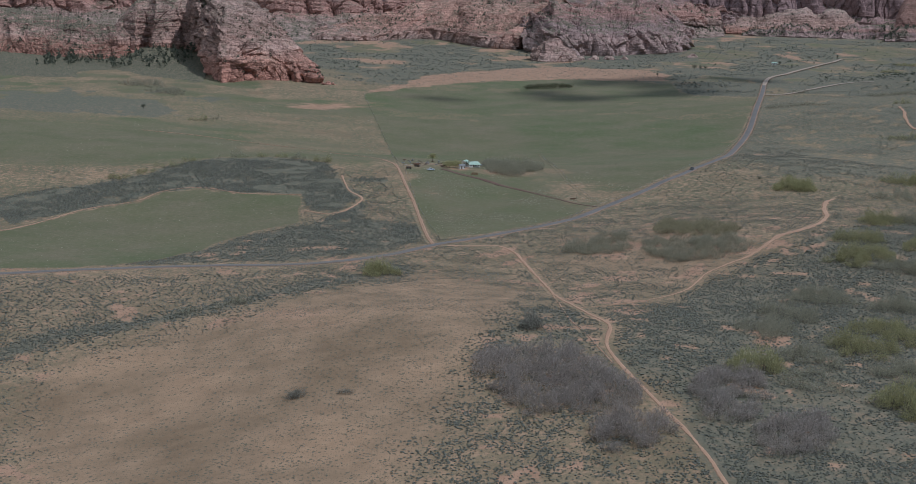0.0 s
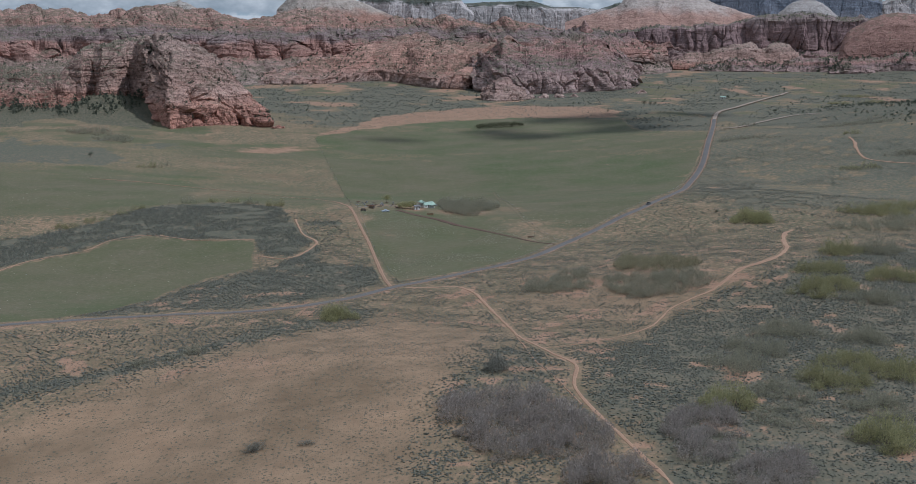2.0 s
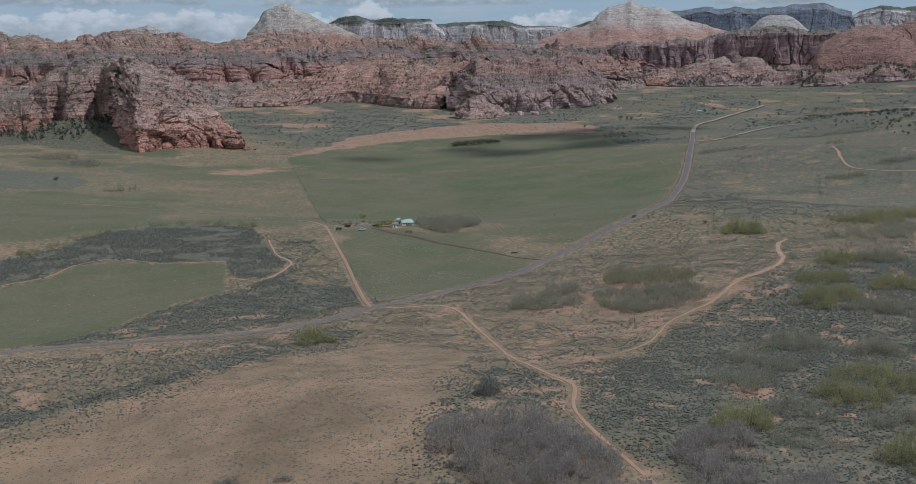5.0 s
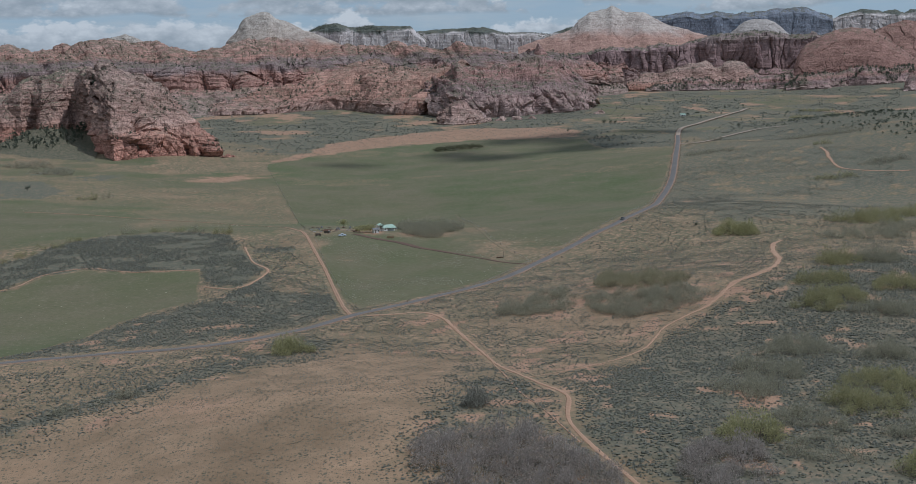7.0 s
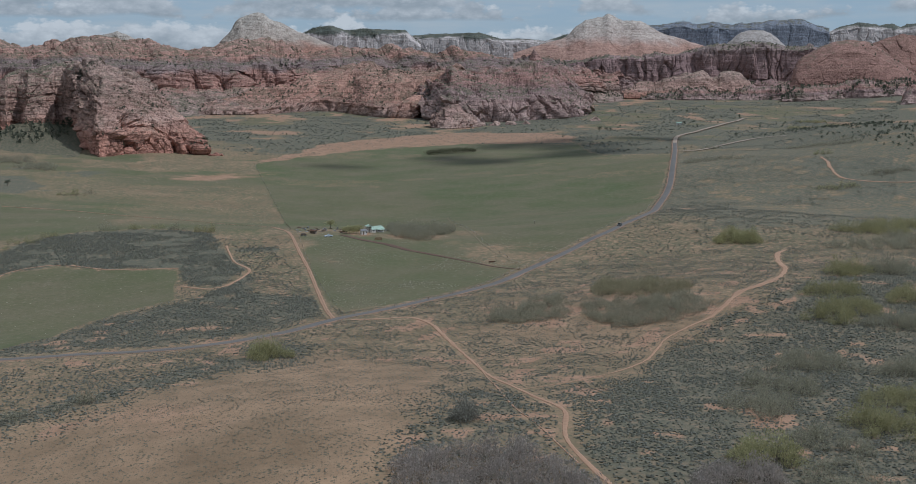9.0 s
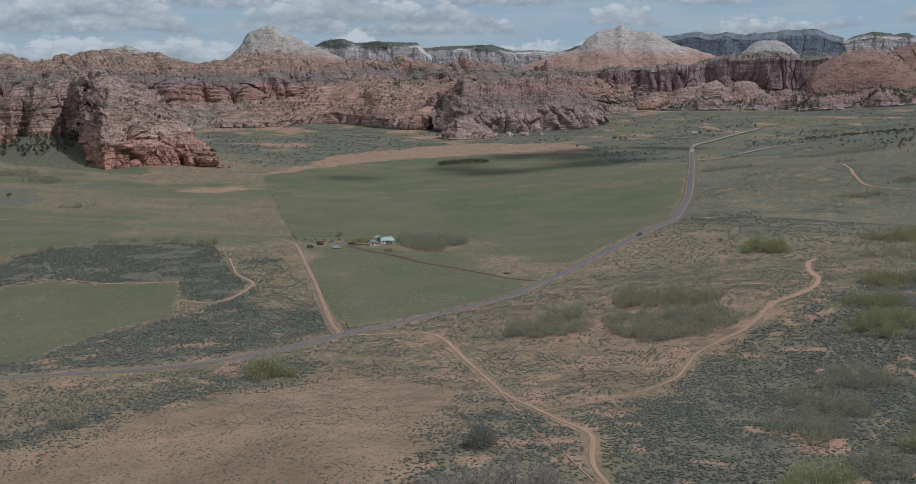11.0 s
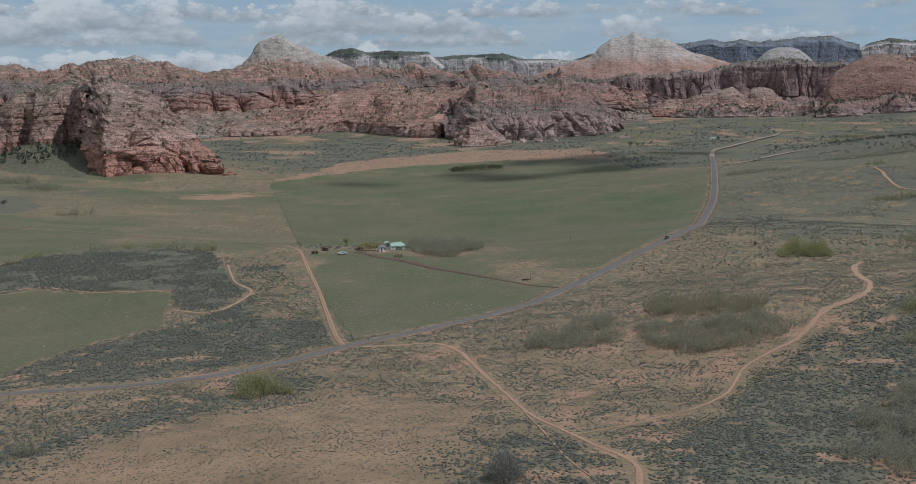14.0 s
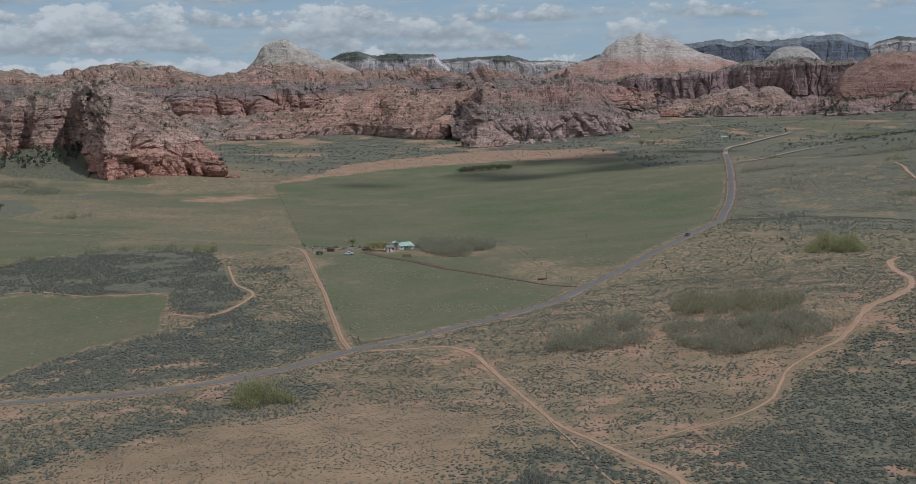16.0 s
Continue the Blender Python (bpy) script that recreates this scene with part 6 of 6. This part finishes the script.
def vehicle(x, y, turn, body_paint, label, category, pickup=False, lift=0.0):
    car = stand(category, x, y, turn, label, category, lift=lift)
    if pickup:
        body = [(-2.6, 0.45), (2.6, 0.45), (2.6, 0.95), (1.2, 1.1), (0.7, 1.75), (-0.6, 1.78), (-0.75, 1.1), (-2.6, 1.1)]
    else:
        body = [(-2.2, 0.4), (2.2, 0.4), (2.25, 0.85), (1.25, 1.02), (0.55, 1.58), (-1.5, 1.62), (-2.2, 1.05)]
    bm_part("body", profile_bm(body, 1.85, 0.22), body_paint, car)
    block("windscreen", P_GLASS, car, 0.06, 1.35, 0.5, (0.98, 0, 1.1), "dark windscreen glass", 0.85, 0)
    for side in (-1, 1):
        block("side_window", P_GLASS, car, 1.1, 0.04, 0.38, (-0.1 if pickup else -0.4, side * 0.80, 1.14), "dark side glass", 0.9, 0)
        block("headlight", P_WHITE, car, 0.06, 0.3, 0.16, (2.26 if not pickup else 2.6, side * 0.65, 0.68), "clear headlight", 1.0, 0.01)
    block("bumper", P_STEEL, car, 0.14, 1.8, 0.18, (2.3 if not pickup else 2.66, 0, 0.42), "grey bumper", 1.0, 0.02)
    for wx in (1.5, -1.5):
        for wy in (-0.82, 0.82):
            wheel(car, wx, wy)
    return car


def gable_house(name, x, y, turn, sx, sy, wall_h, rise, wall_mat, roof_mat, label, windows=3, category="house", lean_to=0.0):
    house = stand(name, x, y, turn, label, category)
    bm = bmesh.new()
    pts = [(-sy / 2, -0.4), (sy / 2, -0.4), (sy / 2, wall_h), (0, wall_h + rise), (-sy / 2, wall_h)]
    ends = [[bm.verts.new((e * sx / 2, py, pz)) for py, pz in pts] for e in (-1, 1)]
    bm.faces.new(ends[0])
    bm.faces.new(ends[1][::-1])
    for k in range(5):
        j = (k + 1) % 5
        bm.faces.new((ends[0][k], ends[1][k], ends[1][j], ends[0][j]))
    bmesh.ops.recalc_face_normals(bm, faces=bm.faces)
    wall = bm_part("wall", bm, wall_mat, house)
    pitch = math.atan2(rise, sy / 2)
    run = math.hypot(rise, sy / 2) + 0.45
    for side in (-1, 1):
        bm = bmesh.new()
        box_bm(bm, sx + 0.8, run, 0.12, (0, 0, 0), 1.0, 0.02)
        for k in range(int(sx // 0.9)):
            box_bm(bm, 0.06, run, 0.06, (-sx / 2 + 0.45 + k * 0.9, 0, 0.12), 1.0, 0)
        mid_y = side * (run / 2) * math.cos(pitch)
        mid_z = wall_h + rise + 0.06 - (run / 2) * math.sin(pitch)
        bmesh.ops.transform(bm, matrix=Matrix.Translation((0, mid_y, mid_z)) @ Matrix.Rotation(-side * pitch, 4, "X"), verts=bm.verts)
        bm_part("roof", bm, roof_mat, house)
    block("ridge_cap", roof_mat, house, sx + 0.8, 0.3, 0.1, (0, 0, wall_h + rise + 0.1))
    block("door", P_OLDWOOD, house, 0.9, 0.1, 2.0, (-sx * 0.12, -sy / 2, 0.05), "brown wooden door")
    for k in range(windows):
        wx = -sx / 2 + sx * (k + 0.6) / windows
        if abs(wx + sx * 0.12) < 0.9:
            wx += 1.3
        win = block("window", P_WHITE, house, 1.15, 0.12, 1.0, (wx, -sy / 2, 0.95), "white window frame")
        block("pane", P_GLASS, win, 0.95, 0.06, 0.8, (wx, -sy / 2 - 0.05, 1.05), "dark window glass", 1.0, 0)
    if lean_to:
        shed = block("porch_roof", roof_mat, house, sx * 0.5, lean_to, 0.12, (sx * 0.2, -sy / 2 - lean_to / 2, wall_h - 0.3))
        for px in (0, 1):
            block("porch_post", P_WHITE, house, 0.12, 0.12, wall_h - 0.2, (sx * (-0.03 + 0.46 * px), -sy / 2 - lean_to + 0.1, -0.1))
    return house


def leafy_tree(x, y, height, spread, material, label, blades=420):
    """A tapered trunk, forking limbs and a ragged crown of leaf sprays."""
    tree = stand("tree", x, y, RNG.uniform(0, 360), label, "tree")
    bm = bmesh.new()
    bmesh.ops.create_cone(bm, cap_ends=True, segments=8, radius1=0.06 * height * 0.6, radius2=0.025 * height * 0.6, depth=height * 0.55, matrix=pose(0, 0, height * 0.25))
    bm_part("trunk", bm, MAT_BARK, tree, "grey bark trunk")
    for k in range(5):
        ang = k * 1.257 + RNG.uniform(-0.3, 0.3)
        bm = bmesh.new()
        tip = Vector((math.cos(ang) * spread * 0.4, math.sin(ang) * spread * 0.4, height * RNG.uniform(0.65, 0.85)))
        root = Vector((0, 0, height * 0.38))
        d = tip - root
        m = Matrix.Translation((tip + root) / 2) @ d.to_track_quat("Z", "Y").to_matrix().to_4x4()
        bmesh.ops.create_cone(bm, cap_ends=True, segments=6, radius1=0.09, radius2=0.03, depth=d.length, matrix=m)
        bm_part("limb", bm, MAT_BARK, tree)
    count = 70
    places = RNG.normal(size=(count, 3)) * np.array([spread * 0.24, spread * 0.24, height * 0.16]) + np.array([0, 0, height * 0.58])
    sprays = [spray_base(RNG, blades // 20, -0.7, 0.7, 1.0, 0.45, 0.24, 0.9) for _ in range(4)]
    size = RNG.uniform(0.7, 1.2, count) * spread * 0.16
    part("crown", strewn("crown", sprays, places, size, RNG.uniform(0, 6.3, count), material, RNG), tree, "fresh yellow-green leaves")
    return tree


# ---- the ranch in the pasture ----
gable_house("ranch_house", 36.5, 910, 36, 9.6, 6.4, 2.2, 1.5, P_WHITE, P_GREEN, "white ranch house with a pale green metal roof", 4, lean_to=2.2)
gable_house("bunkhouse", 32.0, 926, 72, 7.0, 4.2, 2.4, 1.1, P_WHITE, P_GREEN, "small white outbuilding with a pale green roof", 2, category="shed")
# added small building that stands in for the ranch house's white end wall
gable_house("house_end", 28.4, 887, 20, 3.4, 2.8, 2.5, 0.6, P_WHITE, P_STEEL, "white end of the ranch house with dark windows, built as a separate block", 1, category="shed")
gable_house("tool_shed", -2.4, 884, -20, 3.6, 2.6, 1.7, 0.6, P_OLDWOOD, P_RUST, "weathered dark wooden shed in the pasture", 1, category="shed")
leafy_tree(9.0, 985, 6.5, 6.5, MAT_LEAF, "leafy yellow-green tree beside the ranch yard")
leafy_tree(20.0, 889, 5.0, 9.0, MAT_LEAF, "leafy yellow-green yard tree by the ranch drive")
leafy_tree(24.5, 892, 4.8, 9.0, MAT_LEAF, "leafy yellow-green yard tree by the ranch drive")
leafy_tree(32.5, 896, 5.5, 3.6, MAT_DARKLEAF, "dark green yard tree against the white house")
vehicle(6.8, 866, 25, P_BLUE, "pale pickup truck parked by the ranch yard", "pickup", True)
vehicle(16.5, 893, 10, P_RUST, "rusty old pickup parked beside the trees", "pickup", True)


def farm_wagon(x, y, turn):
    w = stand("farm_wagon", x, y, turn, "rusty old farm wagon with a dark load", "wagon")
    block("bed", P_RUST, w, 3.2, 1.7, 0.25, (0, 0, 0.65))
    for side in (-1, 1):
        block("side_board", P_OLDWOOD, w, 3.2, 0.07, 0.6, (0, side * 0.82, 0.9))
    block("load", P_OLDWOOD, w, 2.8, 1.4, 1.0, (0, 0, 0.9), "dark heaped load", 0.7, 0.15)
    block("drawbar", P_RUST, w, 1.6, 0.12, 0.1, (2.3, 0, 0.55))
    for wx in (1.1, -1.1):
        for wy in (-0.9, 0.9):
            wheel(w, wx, wy, 0.42, 0.16)


farm_wagon(-8.1, 867, 15)


def board_pen(x, y, turn, sx, sy, label):
    pen = stand("board_pen", x, y, turn, label, "pen")
    for px, py in ((-1, -1), (1, -1), (1, 1), (-1, 1), (0, -1), (0, 1)):
        block("post", P_WOOD, pen, 0.16, 0.16, 1.5, (px * sx / 2, py * sy / 2, -0.2))
    for py in (-1, 1):
        for k in range(4):
            block("board", P_WOOD, pen, sx, 0.05, 0.24, (0, py * sy / 2, 0.12 + k * 0.32))
    for px in (-1, 1):
        for k in range(4):
            block("board", P_WOOD, pen, 0.05, sy, 0.24, (px * sx / 2, 0, 0.12 + k * 0.32))


board_pen(36.6, 860, -6, 4.2, 2.6, "tan board pen in front of the ranch house")


def scrap(count):
    """Odd pieces of timber, tin and machinery lying about the yard."""
    for k in range(count):
        x, y = RNG.uniform(-14, 10), RNG.uniform(892, 960)
        if k > count * 0.7:
            x, y = RNG.uniform(10, 46), RNG.uniform(905, 965)
        mat = (P_OLDWOOD, P_STEEL, P_STEEL, P_RUST, P_OLDWOOD)[k % 5]
        name, label = (("timber_pile", "grey timber pile lying in the grass"), ("tin_sheet", "bent grey tin sheet lying in the grass"), ("water_tank", "grey steel water tank standing in the yard"),
                       ("scrap_heap", "rusty scrap heap in the pasture"), ("timber_pile", "grey timber pile lying in the grass"))[k % 5]
        bm = bmesh.new()
        if k % 5 == 2:
            bmesh.ops.create_cone(bm, cap_ends=True, segments=14, radius1=0.6, radius2=0.55, depth=1.2, matrix=pose(0, 0, 0.58))
        else:
            for i in range(4 + k % 3):
                box_bm(bm, RNG.uniform(0.8, 2.4), RNG.uniform(0.15, 0.5), RNG.uniform(0.1, 0.3), (RNG.uniform(-0.4, 0.4), (i - 2) * 0.35, -0.02 + 0.12 * (i % 3)), 1.0, 0.01)
        me = bpy.data.meshes.new(name)
        bm.to_mesh(me)
        bm.free()
        me.materials.append(mat)
        ob = new(name, me)
        ob.matrix_world = pose(x, y, float(lie(np.array([x]), np.array([y]))[0]), 0, 0, RNG.uniform(0, 180))
        tagged(ob, label, name.replace("_", " "), "yard scrap")


scrap(34)


# ---- fences, poles, road paint ----
def fence(line, gap, label, height=1.3):
    p = smooth_line(line, gap)
    z = lie(p[:, 0], p[:, 1])
    root = new("wire_fence")
    tagged(root, label, "fence")
    bm = bmesh.new()
    box_bm(bm, 0.15, 0.15, height + 0.3, (0, 0, -0.3), 0.85, 0.015)
    me = bpy.data.meshes.new("post")
    bm.to_mesh(me)
    bm.free()
    me.materials.append(P_OLDWOOD)
    for (x, y), h in zip(p, z):
        post = new("post", me)
        post.parent = root
        post.matrix_world = pose(x, y, h, RNG.uniform(-4, 4), RNG.uniform(-4, 4), RNG.uniform(0, 90))
    for k in range(3):
        v = []
        for (x, y), h in zip(p, z):
            for dx, dz in ((0, 0.012), (0.012, -0.01), (-0.012, -0.01)):
                v.append((x + dx, y, h + height * (0.4 + 0.28 * k) + dz))
        wire = new("wire", mesh_of("wire", v, grid_faces(len(p), 3, True), P_STEEL))
        wire.parent = root


fence([(104, 1104), (99, 950), (99, 860), (103, 812), (110, 760)], 14, "old post and wire fence across the pasture")
fence([(-14, 909), (-6, 800), (4, 700), (10, 645)], 22, "old post and wire fence along the dirt track")
fence([(-17, 920), (-27, 1106), (-46, 1309), (-71, 1562)], 14, "post and wire fence dividing the two pastures")
fence([(16, 630), (50, 663), (74, 695), (106, 757), (139, 810), (181, 879), (218, 950), (268, 1105)], 21, "roadside post and wire fence")
MAT_PALETRACK = dirt_material("pale_worn_track", (0.17, 0.145, 0.096), (0.24, 0.195, 0.130), 1.7)
ribbon("fence_track", [(102, 1104), (97, 950), (97, 860), (101, 812), (109, 765)], 1.5, MAT_PALETRACK, "faint worn track beside the pasture fence", "track", 0.12, 0.7)
ribbon("centre_line", ROAD[:-5], 0.18, P_LINE, "faded centre line of the paved road", "road marking", 0.37, 0.0, cross=3)


def pole(x, y, height, label, cart=False):
    ob = stand("pole", x, y, 0, label, "pole")
    bm = bmesh.new()
    bmesh.ops.create_cone(bm, cap_ends=True, segments=8, radius1=0.12, radius2=0.08, depth=height + 0.5, matrix=pose(0, 0, height / 2 - 0.25))
    bm_part("shaft", bm, P_OLDWOOD, ob)
    block("cap", P_STEEL, ob, 0.3, 0.3, 0.08, (0, 0, height))
    if cart:
        block("trough", P_RUST, ob, 3.6, 0.9, 0.6, (-2.2, 0.2, 0.0), "dark rusty water trough", 0.95)


pole(97, 783, 3.6, "grey wooden pole beside a rusty trough", True)
pole(143, 931, 2.6, "short grey wooden post in the green field")
car_x, car_y = 187.0, 874.0
vehicle(car_x, car_y, 240, P_GREYCAR, "dark grey car on the paved road", "car", False, 0.3)
for vx, vy, vt in ((770, 2003, 10), (782, 2012, 20), (800, 2020, 5)):
    vehicle(vx, vy, vt, P_WHITE, "white vehicle parked in the far valley", "van", True)
gable_house("far_cabin", 614, 2248, 0, 9, 6, 2.8, 1.6, P_WHITE, P_GREEN, "small white cabin in the far valley", 2, category="cabin")
for tx, ty, th in ((343, 1883, 5), (428, 2030, 9), (436, 2022, 8), (445, 2028, 7), (219, 817, 2.2), (622, 2244, 7), (560, 1780, 6), (-272, 1262, 6)):
    leafy_tree(tx, ty, th, th * 0.8, MAT_DARKLEAF, "dark juniper standing in open brush", 300)


for tx, ty, th in ((138, 1690, 3.6), (143, 1700, 4.4), (149, 1694, 4.0), (154, 1706, 4.8), (160, 1696, 4.2), (165, 1708, 5.0), (171, 1700, 4.4), (176, 1714, 5.0), (182, 1706, 4.2), (188, 1716, 4.4), (194, 1712, 3.6)):
    leafy_tree(tx, ty, th * 1.3, 10, MAT_GROVE, "olive-green tree of a grove in the pasture", 420)


# ---- boulders below the ridge ----
def boulder(x, y, r, seed):
    bm = bmesh.new()
    bmesh.ops.create_icosphere(bm, subdivisions=3, radius=1.0)
    for v in bm.verts:
        k = 1 + 0.5 * (noise.noise(v.co * 1.1 + Vector((seed, 0, 0)))) + 0.18 * noise.noise(v.co * 3.1 + Vector((0, seed, 0)))
        v.co = Vector((v.co.x * r * 1.15 * k, v.co.y * r * k, max(-0.25, v.co.z) * r * 0.9 * k))
    me = bpy.data.meshes.new("boulder")
    bm.to_mesh(me)
    bm.free()
    me.materials.append(MAT_RED if x < 0 else MAT_PALECRAG)
    ob = new("boulder", me)
    ob.location = (x, y, float(lie(np.array([x]), np.array([y]))[0]) - 0.1 * r)
    tagged(ob, "rounded pale sandstone boulder at the ridge foot", "boulder", "boulders below the ridge")


for k, (bx0, by0, br0) in enumerate(((512, 2440, 8), (500, 2425, 5), (236, 2240, 10), (222, 2228, 8), (252, 2250, 9), (275, 2262, 7), (300, 2275, 9), (330, 2290, 8), (206, 2250, 6), (360, 2310, 6), (-120, 1634, 4), (-114, 1637, 3), (-125, 1629, 3))):
    boulder(bx0, by0, br0, 3.7 * k)


# ---- fair-weather clouds overhead, whose shade lies on the valley ----
def cloud(x, y, rx, ry, height=2500, lumps=9):
    """A cumulus whose shade falls at x, y."""
    cx, cy = x + SUN_TO.x / SUN_TO.z * height, y + SUN_TO.y / SUN_TO.z * height
    bm = bmesh.new()
    for k in range(lumps):
        ang, rad = RNG.uniform(0, 2 * math.pi), math.sqrt(RNG.uniform(0, 1))
        size = RNG.uniform(0.22, 0.5) * (1.1 - 0.5 * rad)
        m = pose(rad * math.cos(ang) * rx * 0.8, rad * math.sin(ang) * ry * 0.8, RNG.uniform(0, 0.3) * ry) @ Matrix.Diagonal((rx * size, ry * size, 0.5 * (rx + ry) * size * 0.6, 1))
        bmesh.ops.create_icosphere(bm, subdivisions=2, radius=1.0, matrix=m)
    for v in bm.verts:
        v.co *= 1 + 0.22 * noise.noise(v.co * 0.05)
    me = bpy.data.meshes.new("cloud")
    bm.to_mesh(me)
    bm.free()
    me.materials.append(P_CLOUD)
    ob = new("cloud", me)
    ob.location = (cx, cy, height)
    tagged(ob, "white cumulus cloud high above the valley", "cloud", "cumulus clouds")


for sx0, sy0, srx, sry in ((215, 1600, 90, 95), (330, 1640, 85, 110), (40, 1560, 40, 45), (400, 1800, 95, 120), (290, 1760, 80, 90)):
    cloud(sx0, sy0, srx, sry)
